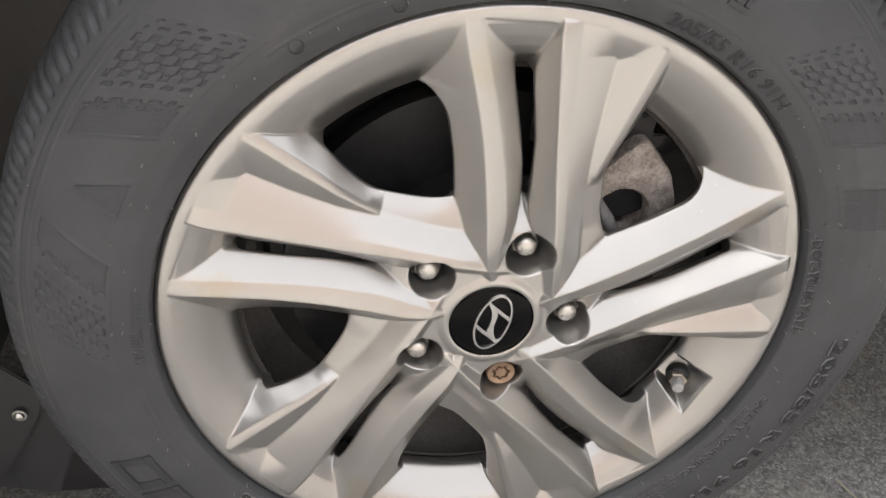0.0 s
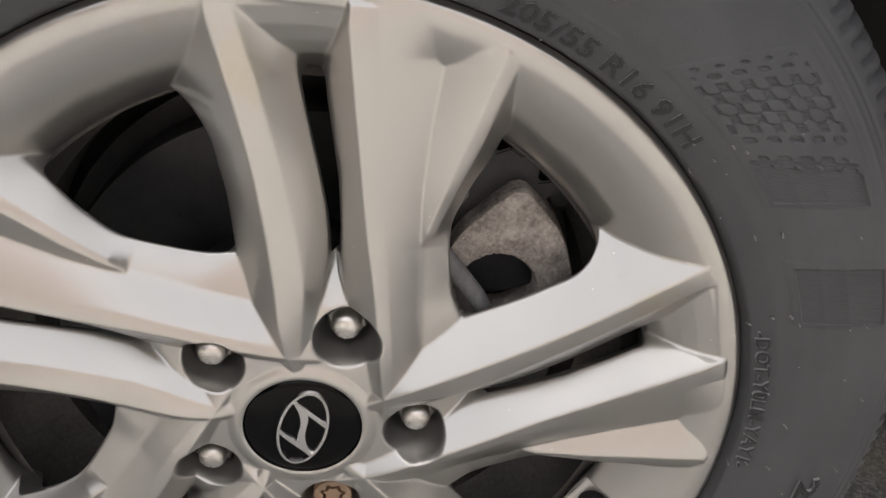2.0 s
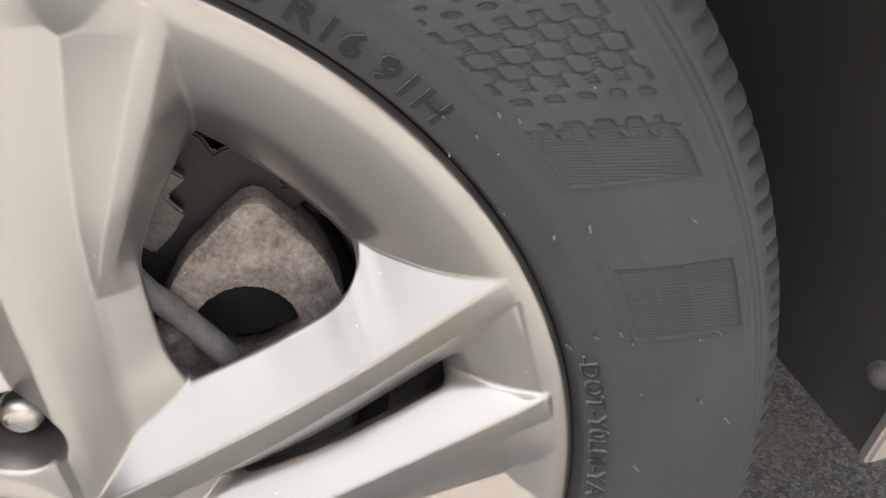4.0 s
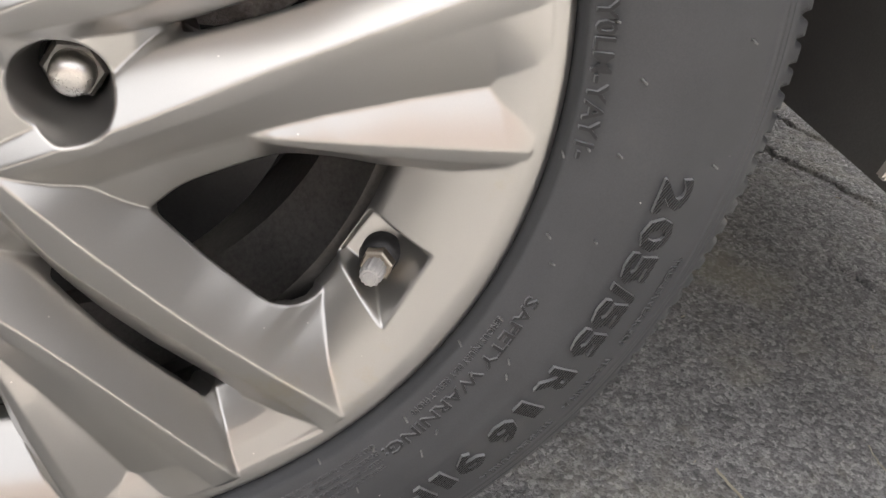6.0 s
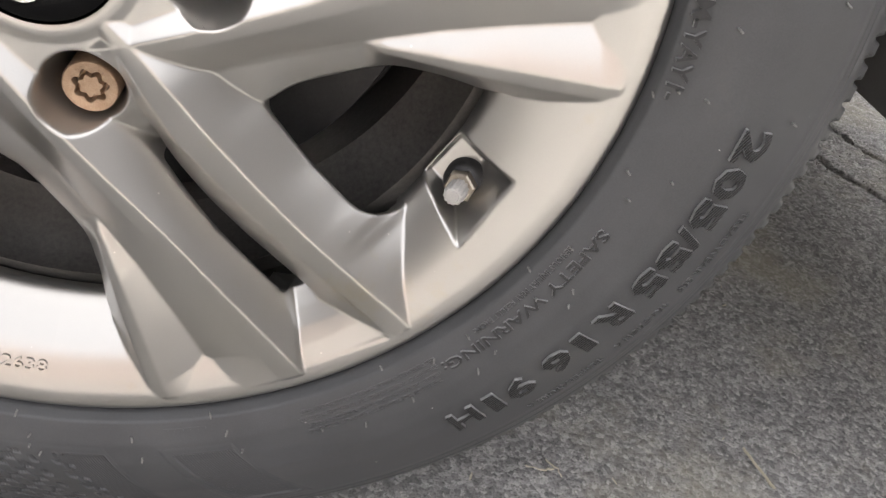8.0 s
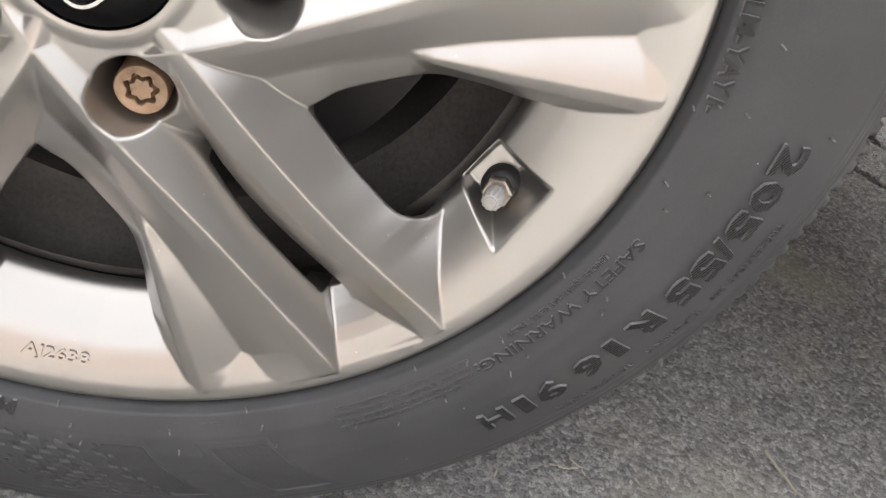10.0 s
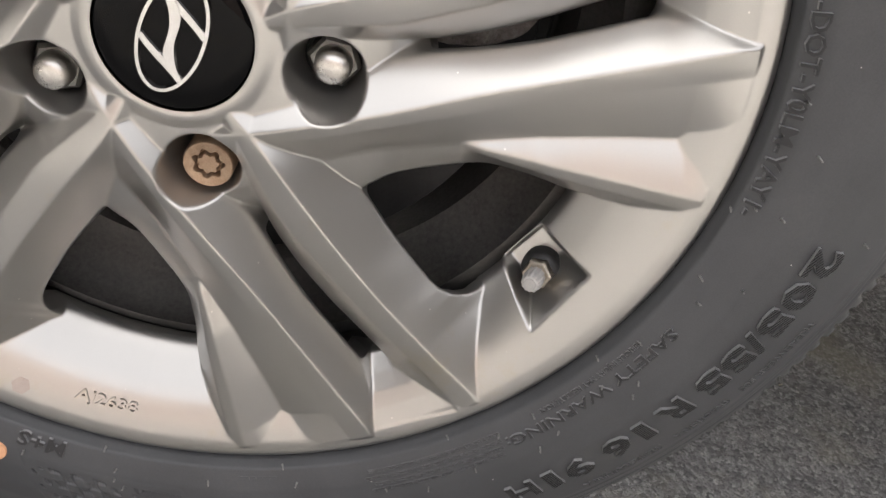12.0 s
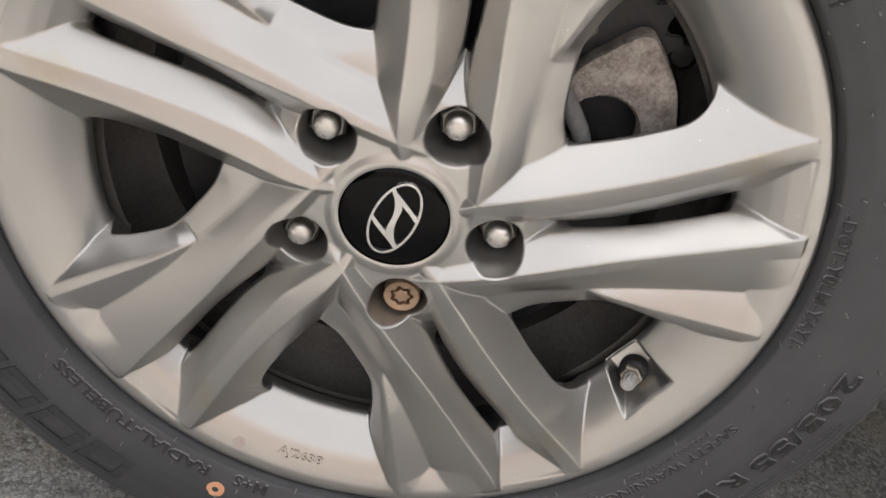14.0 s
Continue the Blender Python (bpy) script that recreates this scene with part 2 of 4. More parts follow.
def tube(points, radius, sides=12):
    """A round bar along points."""
    bm = bmesh.new()
    pts = [Vector(p) for p in points]
    rings = []
    for i, p in enumerate(pts):
        along = (pts[min(i + 1, len(pts) - 1)] - pts[max(i - 1, 0)]).normalized()
        q = along.to_track_quat("Z", "Y")
        rings.append([bm.verts.new(p + q @ Vector((radius * math.cos(2 * math.pi * k / sides), radius * math.sin(2 * math.pi * k / sides), 0))) for k in range(sides)])
    for a, b in zip(rings, rings[1:]):
        for k in range(sides):
            bm.faces.new((a[k], a[(k + 1) % sides], b[(k + 1) % sides], b[k]))
    bm.faces.new(rings[0])
    bm.faces.new(rings[-1])
    return bm


def slab(outline, y0, y1, bevel=0.0):
    """A flat plate of the outline (x, z) between two depths."""
    bm = bmesh.new()
    front = [bm.verts.new((x, y0, z)) for x, z in outline]
    back = [bm.verts.new((x, y1, z)) for x, z in outline]
    bm.faces.new(front)
    bm.faces.new(back)
    for k in range(len(outline)):
        bm.faces.new((front[k], front[(k + 1) % len(outline)], back[(k + 1) % len(outline)], back[k]))
    if bevel:
        bmesh.ops.recalc_face_normals(bm, faces=bm.faces)
        bmesh.ops.bevel(bm, geom=[e for e in bm.edges], offset=bevel, segments=2, affect="EDGES", clamp_overlap=True)
    return bm

# ---- the alloy wheel's face: one twin spoke, in millimetres ----
# Each line runs along the spoke as (along, across, depth); depth grows towards the car.


def line(*points):
    """A smooth curve through its points that never overshoots them."""
    p = np.array(points, float)
    x = p[:, 0]
    step = np.diff(x)

    def tangents(v):
        d = np.diff(v) / step
        m = np.concatenate([d[:1], np.zeros(len(d) - 1), d[-1:]])
        w1, w2 = 2 * step[1:] + step[:-1], step[1:] + 2 * step[:-1]
        same = d[:-1] * d[1:] > 0
        safe0, safe1 = np.where(same, d[:-1], 1), np.where(same, d[1:], 1)
        m[1:-1] = np.where(same, (w1 + w2) / (w1 / safe0 + w2 / safe1), 0)
        return m

    across, depth = tangents(p[:, 1]), tangents(p[:, 2])

    def at(u):
        u = np.clip(u, x[0], x[-1])
        k = np.clip(np.searchsorted(x, u, side="right") - 1, 0, len(step) - 1)
        f = (u - x[k]) / step[k]
        h0, h1, h2, h3 = (1 + 2 * f) * (1 - f) ** 2, f * (1 - f) ** 2, f * f * (3 - 2 * f), f * f * (f - 1)
        return tuple(h0 * v[k] + h1 * step[k] * m[k] + h2 * v[k + 1] + h3 * step[k] * m[k + 1] for v, m in ((p[:, 1], across), (p[:, 2], depth)))

    return at


def bent(*points):
    """Straight stretches from point to point."""
    p = np.array(points, float)
    return lambda u: (np.interp(u, p[:, 0], p[:, 1]), np.interp(u, p[:, 0], p[:, 2]))


WINDOW_A = line((30, 16, 7), (37, 24, 12), (60, 29.5, 13), (88, 35.5, 17), (117, 40.0, 17), (130, 43.2, 16.5), (146, 48, 16), (153.5, 53, 18), (158.5, 59, 22.5), (162.5, 68, 29.5), (170, 68, 27), (177, 66, 22.5), (195, 60, 13), (206, 52, 5), (214, 50, 2))
RIDGE_A = line((32, 5, 1.2), (45, 10, -2.6), (60, 13, -4), (76, 15.3, -3.3), (105, 20, -1.8), (140, 27.4, -0.5), (175, 37.5, 0.3), (206, 46.7, 0.9), (214, 48, 1.2))
BACK_A = line((32, 2.5, 1.6), (45, 3, -0.6), (76, 2.7, 0), (105, 7.3, 1.3), (140, 15.8, 2.6), (175, 26, 3.2), (206, 36.2, 2.2), (214, 38, 1.5))
SLOT_A = line((30, 0, 4), (40, -0.5, 3), (60, -3, 5), (76, -6, 10.5), (92, -7.5, 13.5), (109, -6, 14), (132, -1.3, 14), (155, 4.7, 15), (180, 11, 16.5), (198, 15.5, 14.5), (206, 32, 4.0), (214, 36, 1.8))
SLOT_B = line((5, -36.5, 4), (20, -33, 3), (60, -22, 6), (84, -13, 12), (109, -11.3, 12.5), (130, -9, 13), (154, -4.5, 13.5), (178, -0.6, 14.5), (188, -1.6, 11), (198, -4.8, 5), (206, -7.6, 0.4), (214, -8, 1.4))
RIDGE_B = line((5, -40.4, 2.2), (24, -38, -2.6), (50, -34, -4), (76, -30, -3.3), (116, -22.4, -2.3), (157, -16, -2), (200, -9.3, -1.5), (208, -8.1, -0.4), (214, -7.8, 1.2))
BACK_B = line((5, -44.8, 2.6), (24, -43, -0.6), (50, -40, -2), (83, -35.4, -1), (140, -27, 0), (175, -23.5, 0.6), (211, -20.3, 1.3), (216, -20, 1.4))
VALLEY = bent((5, -59, 8), (20, -58, 8), (70, -50, 8.5), (103, -47.8, 8.6), (130, -46, 7.6), (160, -46.5, 8), (191, -48.4, 9.2), (204, -50, 4), (214, -50, 1.4))
RIDGE_F = bent((20, -59, 8.5), (70, -51.5, 9.4), (103, -48.9, 9.2), (112, -50.4, 6.2), (133, -55.2, 3.4), (165, -63.5, 2), (198, -72.2, 0.8), (206, -74.5, 1.2))
BACK_F = bent((20, -60, 9), (70, -52.5, 10), (103, -50, 9.9), (112, -53.5, 7.6), (140, -62.5, 5), (165, -70.5, 4.2), (197, -79, 2.8), (206, -81, 2.4))
WINDOW_F = line((20, -80, 20), (61, -73, 17), (75, -67, 17.5), (90, -64, 17), (110, -61.8, 16.5), (126, -66, 17), (151, -77.5, 19), (160, -80.5, 20), (175, -83.5, 15), (197, -83, 5.5), (206, -83.5, 3.5))
STEEP = 5.0
DEEP = 60.0


def blade(x, z, lines, start):
    """Depth of a blade lofted over its lines, which are listed from high to low across."""
    got = [f(x) for f in lines]
    y = np.full(x.shape, DEEP)
    top, low = got[0], got[-1]
    y = np.where(z > top[0], top[1] + (z - top[0]) * STEEP, y)
    y = np.where(z < low[0], low[1] + (low[0] - z) * STEEP, y)
    for (za, ya), (zb, yb) in zip(got, got[1:]):
        t = np.clip((za - z) / np.maximum(za - zb, 0.05), 0, 1)
        crown = np.clip((za - zb) * 0.022, 0, 0.55) * 4 * t * (1 - t)
        y = np.where((z <= za) & (z >= zb), ya + (yb - ya) * t - crown, y)
    over = np.maximum(np.maximum(z - top[0], low[0] - z), np.maximum(start - x, 0))
    return y + np.maximum(start - x, 0) * 3.0 + np.maximum(x - 216, 0) * 0.2, over


def spoke_depth(x, z):
    a, over_a = blade(x, z, (WINDOW_A, RIDGE_A, BACK_A, SLOT_A), 30.5)
    b, over_b = blade(x, z, (SLOT_B, RIDGE_B, BACK_B, VALLEY, RIDGE_F, BACK_F, WINDOW_F), 5.5)
    return np.minimum(np.minimum(a, b), DEEP), np.minimum(over_a, over_b)


BOWL = line((171.5, 32, 0), (173.5, 28.5, 0), (179, 22, 0), (186, 15, 0), (193, 9.8, 0), (200, 6.0, 0), (206, 3.4, 0), (211, 1.8, 0), (214, 1.5, 0), (216.5, 1.6, 0), (219, 2.4, 0), (220.3, 4.6, 0))


def base_depth(r):
    """The bowl and lip at the rim, the hub in the middle, and nothing between."""
    hub = np.interp(r, (28, 31, 33.5, 37, 46, 58, 68, 78, 86, 91, 95), (1.2, 0.2, 0.6, 2.2, 2.6, 4.0, 7.5, 13, 19, 25, DEEP))
    bowl = np.where(r < 171.5, np.interp(r, (166, 171.5), (DEEP, 32)), BOWL(r)[0])
    return np.where(r < 120, hub, bowl)


def face_depth(x, z):
    """The depth of the whole face, and how far a place lies outside its edges, towards an opening."""
    r = np.hypot(x, z)
    y = base_depth(r)
    over = np.where(r < 120, r - 90, 172 - r)
    for k in (-1, 0, 1):
        c, s = math.cos(radians(72 * k)), math.sin(radians(72 * k))
        u, v = x * c + z * s, -x * s + z * c
        inside = (v < BACK_A(u)[0] - 0.8) & (v > RIDGE_B(u)[0] + 0.8) & (u > 120) & (u < 209)
        y = np.where(inside, np.maximum(y, np.interp(r, (160, 176, 178, 186, 193, 200, 209), (DEEP, DEEP, 23.5, 15.6, 10.2, 6.3, 2.6))), y)
        over = np.where(inside, np.maximum(over, 178.5 - r), over)
    for k in (-1, 0, 1):
        c, s = math.cos(radians(72 * k)), math.sin(radians(72 * k))
        blades, past = spoke_depth(x * c + z * s, -x * s + z * c)
        y, over = np.minimum(y, blades + np.maximum(r - 212.0, 0) * 1.2), np.minimum(over, past)
    for k in (-1, 0, 1):
        a = radians(-18.5 + 72 * k)
        d = np.hypot(x - 56.0 * math.cos(a), z - 56.0 * math.sin(a))
        y = np.maximum(y, np.minimum((15.9 - d) * 5.0 + 1.5, 34) - 60 * (d > 16.7))
    return y, over


def valve_pocket(x, z):
    """How far inside the four-sided pocket beside the valve a place lies."""
    corners = ((157.5, 115.5), (178.5, 82), (152, 77.5), (139, 101))
    far = np.full(x.shape, 1e3)
    for (ax, az), (bx, bz) in zip(corners, corners[1:] + corners[:1]):
        n = math.hypot(bx - ax, bz - az)
        far = np.minimum(far, ((x - ax) * (bz - az) - (z - az) * (bx - ax)) / n)
    return far


CELL, X0, Z0 = 0.45, 4.0, -150.0


def soften(y, sigma):
    n = int(3 * sigma / CELL) + 1
    w = np.exp(-0.5 * (np.arange(-n, n + 1) * CELL / sigma) ** 2)
    w /= w.sum()
    for axis in (0, 1):
        pad = np.pad(y, [(n, n) if i == axis else (0, 0) for i in (0, 1)], mode="edge")
        y = sum(w[i] * np.take(pad, np.arange(i, i + y.shape[axis]), axis=axis) for i in range(2 * n + 1))
    return y


def spoke_mesh(name, pocket=False):
    """A fifth of the wheel's face as a mesh, from the cap's edge to the rim's lip."""
    gx, gz = np.meshgrid(np.arange(X0, 224, CELL), np.arange(Z0, 165, CELL), indexing="ij")
    y, over = face_depth(gx, gz)
    if pocket:
        inside = valve_pocket(gx, gz)
        r = np.hypot(gx, gz)
        y = np.where(inside > 0, np.maximum(y, np.minimum(y + inside * 3.0, np.interp(r, (170, 200), (40, 26)))), y)
    y = soften(np.minimum(y, 46), 0.55)
    dx, dz = np.gradient(y, CELL)
    rs = np.concatenate([np.arange(29.6, 219.4, 0.65), (219.6, 220.0, 220.4)])
    angles = np.radians(np.linspace(-34.5, 37.5, 361))
    rr, aa = np.meshgrid(rs, angles, indexing="ij")
    px, pz = rr * np.cos(aa), rr * np.sin(aa)

    def sample(field):
        fx, fz = (px - X0) / CELL, (pz - Z0) / CELL
        i, j = np.clip(fx.astype(int), 0, field.shape[0] - 2), np.clip(fz.astype(int), 0, field.shape[1] - 2)
        s, t = fx - i, fz - j
        return (field[i, j] * (1 - s) + field[i + 1, j] * s) * (1 - t) + (field[i, j + 1] * (1 - s) + field[i + 1, j + 1] * s) * t

    depth, nx, nz, past = sample(y), sample(dx), sample(dz), sample(soften(over, 1.8))
    normals = np.stack([nx, -np.ones_like(nx), nz], -1).reshape(-1, 3)
    normals /= np.linalg.norm(normals, axis=1)[:, None]
    verts = np.stack([px, depth, pz], -1).reshape(-1, 3) / 1000
    n, m = rr.shape
    idx = np.arange(n * m).reshape(n, m)
    quads = np.stack([idx[:-1, :-1], idx[1:, :-1], idx[1:, 1:], idx[:-1, 1:]], -1).reshape(-1, 4)
    quads = quads[past.reshape(-1)[quads].min(1) < 0.7]
    # the openings' edges are carried back and in under the spoke
    ends = np.concatenate([quads[:, (i, (i + 1) % 4)] for i in range(4)])
    key = np.sort(ends, 1)
    _, first, count = np.unique(key[:, 0] * (n * m) + key[:, 1], return_index=True, return_counts=True)
    rim_edges = ends[first[count == 1]]
    i, j = rim_edges // m, rim_edges % m
    seam = ((j == 0).all(1)) | ((j == m - 1).all(1)) | ((i == 0).all(1)) | ((i == n - 1).all(1))
    rim_edges = rim_edges[~seam]
    edge_verts = np.unique(rim_edges)
    soft_over = soften(over, 1.8)
    ox, oz = np.gradient(soft_over, CELL)
    spot = np.unravel_index(edge_verts, px.shape)
    for _ in range(8):
        gx_, gz_ = sample(ox)[spot], sample(oz)[spot]
        step = np.clip((sample(soft_over)[spot] - 0.7) / np.maximum(gx_ ** 2 + gz_ ** 2, 0.1), -0.5, 0.5)
        px[spot], pz[spot] = px[spot] - step * gx_, pz[spot] - step * gz_
    verts[edge_verts] = np.stack([px, np.minimum(sample(y), depth + 2), pz], -1).reshape(-1, 3)[edge_verts] / 1000
    slide = np.stack([nx.reshape(-1)[edge_verts], np.zeros(len(edge_verts)), nz.reshape(-1)[edge_verts]], -1)
    slide /= np.maximum(np.linalg.norm(slide, axis=1), 1e-6)[:, None]
    rows = [edge_verts]
    for back, under in ((0.0015, 0.0012), (0.006, 0.0045), (0.016, 0.011)):
        rows.append(np.arange(len(verts), len(verts) + len(edge_verts)))
        verts = np.concatenate([verts, verts[edge_verts] + (0, back, 0) - slide * under])
        normals = np.concatenate([normals, slide])
    normals[edge_verts] = slide
    place = np.full(len(verts), -1)
    place[edge_verts] = np.arange(len(edge_verts))
    for up, down in zip(rows, rows[1:]):
        p, q = place[rim_edges[:, 0]], place[rim_edges[:, 1]]
        quads = np.concatenate([quads, np.stack([up[q], up[p], down[p], down[q]], -1)])
    used = np.unique(quads)
    remap = np.full(len(verts), -1)
    remap[used] = np.arange(len(used))
    me = bpy.data.meshes.new(name)
    me.from_pydata(verts[used].tolist(), [], remap[quads].tolist())
    me.update()
    smooth(me)
    me.normals_split_custom_set_from_vertices(normals[used].tolist())
    return me


wheel = thing("alloy_wheel_and_tyre", "silver five twin-spoke alloy wheel with a black tyre on asphalt", "car wheel")
rim = part("alloy_rim", turned([(0.2204, 0.0046), (0.2208, 0.0075), (0.2203, 0.012), (0.2165, 0.016), (0.2125, 0.024), (0.2, 0.035), (0.192, 0.05), (0.188, 0.075), (0.166, 0.095), (0.163, 0.13), (0.182, 0.15), (0.196, 0.18), (0.208, 0.186), (0.209, 0.19),
                                (0.196, 0.19), (0.178, 0.16), (0.158, 0.135), (0.16, 0.092), (0.182, 0.07), (0.184, 0.052), (0.174, 0.044), (0.1685, 0.040)], 160), BARREL, wheel, spun(), "dirty grey inner rim barrel")
spoke_shared, spoke_valve = spoke_mesh("spoke"), spoke_mesh("spoke_with_valve_pocket", True)
for k in (0, 1, 2, 3, 4):
    me = spoke_valve if k == 4 else spoke_shared
    if not me.materials:
        me.materials.append(ALLOY)
    ob = new("spoke", me)
    ob.matrix_world = spun(72 * k)
    bpy.context.view_layer.update()
    ob.parent = rim
    ob.matrix_parent_inverse = rim.matrix_world.inverted()
    tagged(ob, "faceted silver twin spoke")

# ---- cap, nuts, valve and marks ----


def on_face(r, degrees, y):
    """A place on the wheel, by radius, angle and depth in metres and degrees."""
    return Vector((r * math.cos(radians(degrees)), y, r * math.sin(radians(degrees))))


cap = part("centre_cap", turned([(0.0, -0.0012), (0.012, -0.0011), (0.022, -0.0006), (0.0275, 0.0002), (0.0289, 0.0012), (0.0293, 0.003), (0.029, 0.012), (0.0, 0.012)], 96), GLOSS_BLACK, wheel, spun(), "glossy black centre cap")


def band(points, width, y0, y1):
    """A raised strip along points (x, z), with a given width at each."""
    bm = bmesh.new()
    rows = []
    for i, (x, z) in enumerate(points):
        ax, az = points[max(i - 1, 0)]
        bx, bz = points[min(i + 1, len(points) - 1)]
        n = Vector((-(bz - az), 0, bx - ax)).normalized() * width[i] / 2
        c = Vector((x, 0, z))
        low, high = Vector((0, y1, 0)), Vector((0, y0, 0))
        rows.append([bm.verts.new(p) for p in (c + n + low, c + n * 0.7 + high, c - n * 0.7 + high, c - n + low)])
    for a, b in zip(rows, rows[1:]):
        for k in range(4):
            bm.faces.new((a[k], a[(k + 1) % 4], b[(k + 1) % 4], b[k]))
    bm.faces.new(rows[0])
    bm.faces.new(rows[-1])
    return bm


ring_bm = bmesh.new()
ovals = []
for k in range(72):
    a = 2 * math.pi * k / 72
    n = Vector((math.cos(a) / 0.0225, 0, math.sin(a) / 0.0116)).normalized()
    c = Vector((0.0225 * math.cos(a), 0, 0.0116 * math.sin(a)))
    ovals.append([ring_bm.verts.new(c + n * o + Vector((0, y, 0))) for o, y in ((-0.0011, -0.0007), (-0.0007, -0.0022), (0.0006, -0.0022), (0.0011, -0.0007))])
for k in range(72):
    for i in range(4):
        ring_bm.faces.new((ovals[k][i], ovals[k][(i + 1) % 4], ovals[(k + 1) % 72][(i + 1) % 4], ovals[(k + 1) % 72][i]))
tilt = spun(61.8) @ pose(0.0012, 0, 0)
part("emblem_ring", ring_bm, CHROME, cap, tilt, "chrome oval ring", 30)
sweep = [(x * 0.001, (0.0020 * abs(x) ** 3 + 0.022 * abs(x)) * (1 if x > 0 else -1) * 0.001) for x in (-14.6, -13, -11, -9, -7, -5, -3, -1, 1, 3, 5, 7, 9, 11, 13, 14.6)]
wide = [0.0030, 0.0040, 0.0050, 0.0056, 0.0056, 0.0052, 0.0046, 0.0043]
for name, pts, width in (("emblem_bar", [(-0.0040, 0.0110), (-0.0062, 0.0080), (-0.0086, 0.0040), (-0.0112, -0.0008), (-0.0138, -0.0052), (-0.0158, -0.0078)], (0.0030, 0.0034, 0.0036, 0.0036, 0.0034, 0.0030)),
                         ("emblem_bar", [(0.0040, -0.0110), (0.0062, -0.0080), (0.0086, -0.0040), (0.0112, 0.0008), (0.0138, 0.0052), (0.0158, 0.0078)], (0.0030, 0.0034, 0.0036, 0.0036, 0.0034, 0.0030)),
                         ("emblem_sweep", sweep, wide + wide[::-1])):
    part(name, band(pts, width, -0.0021 - (0.0002 if name == "emblem_sweep" else 0), -0.0006), CHROME, cap, tilt, "", 30)


def hex_prism(radius, y0, y1, chamfer):
    bm = bmesh.new()
    rows = [[bm.verts.new((r * math.cos(math.pi * k / 3), y, r * math.sin(math.pi * k / 3))) for k in range(6)] for r, y in ((radius - chamfer, y0), (radius, y0 + chamfer), (radius, y1))]
    for a, b in zip(rows, rows[1:]):
        for k in range(6):
            bm.faces.new((a[k], a[(k + 1) % 6], b[(k + 1) % 6], b[k]))
    bm.faces.new(rows[0])
    bm.faces.new(rows[-1])
    return bm


def star(lobes, outer, inner, n=56):
    return [((inner + (outer - inner) * (0.5 + 0.5 * math.cos(lobes * a))) * math.cos(a), (inner + (outer - inner) * (0.5 + 0.5 * math.cos(lobes * a))) * math.sin(a)) for a in (2 * math.pi * k / n for k in range(n))]


for k, degrees in enumerate((-90, -18, 54, 126, 198)):
    at = spun() @ Matrix.Translation(on_face(0.0573, degrees, 0.0)) @ pose(0, 0, 0, 0, 13 * k + 5, 0)
    if degrees == -90:
        bm = bmesh.new()
        hole = star(7, 0.0068, 0.0052)
        n = len(hole)
        loops = []
        for scale_to, y in ((0.0104, 0.026), (0.0104, 0.0105), (0.0099, 0.0097), (0.0086, 0.0097), (0.0080, 0.0101)):
            loops.append([bm.verts.new((scale_to * math.cos(2 * math.pi * j / n), y, scale_to * math.sin(2 * math.pi * j / n))) for j in range(n)])
        for s, y in ((1.06, 0.0102), (1.0, 0.0106), (0.98, 0.0150), (0.74, 0.0152), (0.70, 0.0108), (0.66, 0.0104)):
            loops.append([bm.verts.new((x * s, y, z * s)) for x, z in hole])
        for a, b in zip(loops, loops[1:]):
            for j in range(n):
                bm.faces.new((a[j], a[(j + 1) % n], b[(j + 1) % n], b[j]))
        bm.faces.new(loops[-1])
        part("locking_nut", bm, RUSTY, wheel, at, "rusty locking nut with a star-shaped key groove")
        continue
    nut = part("lug_nut", turned([(0.0, 0.0092), (0.003, 0.0093), (0.0052, 0.0099), (0.0066, 0.0112), (0.0072, 0.0132), (0.0074, 0.016), (0.0076, 0.023), (0.0, 0.023)], 40), STEEL, wheel, at, "worn silver domed lug nut")
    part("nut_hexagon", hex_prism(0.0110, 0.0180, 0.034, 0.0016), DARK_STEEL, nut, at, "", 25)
    part("nut_seat", turned([(0.0105, 0.024), (0.0125, 0.026), (0.0125, 0.034), (0.0, 0.034)], 32), IRON, nut, at)

foot, tip = on_face(0.1887, -41.5, 0.036), on_face(0.1795, -42.5, 0.0125)
aim = Matrix.Translation(foot) @ (tip - foot).to_track_quat("-Y", "Z").to_matrix().to_4x4()
LONG = (tip - foot).length
valve = part("valve_stem", turned([(0.0045, -LONG * 0.55), (0.0047, -LONG * 0.46), (0.0078, -LONG * 0.42), (0.0094, -LONG * 0.34), (0.0098, 0.004), (0.0, 0.004)], 28), IRON, wheel, spun() @ aim, "black rubber valve stem")
part("valve_nut", hex_prism(0.0072, -LONG * 0.62, -LONG * 0.40, 0.0008), BRASS, valve, spun() @ aim, "dull nickel valve nut", 25)
bm = bmesh.new()
rows = []
for r, y in ((0.0016, -LONG), (0.0026, -LONG * 1.0), (0.0028, -LONG * 0.985), (0.0036, -LONG * 0.985), (0.0043, -LONG * 0.95), (0.0046, -LONG * 0.78), (0.0044, -LONG * 0.62), (0.0036, -LONG * 0.50)):
    rows.append([bm.verts.new((r * (1 + (0.07 * math.cos(12 * 2 * math.pi * k / 72) if r > 0.004 else 0)) * math.cos(2 * math.pi * k / 72), y, r * (1 + (0.07 * math.cos(12 * 2 * math.pi * k / 72) if r > 0.004 else 0)) * math.sin(2 * math.pi * k / 72))) for k in range(72)])
for a, b in zip(rows, rows[1:]):
    for k in range(72):
        bm.faces.new((a[k], a[(k + 1) % 72], b[(k + 1) % 72], b[k]))
bm.faces.new(rows[0])
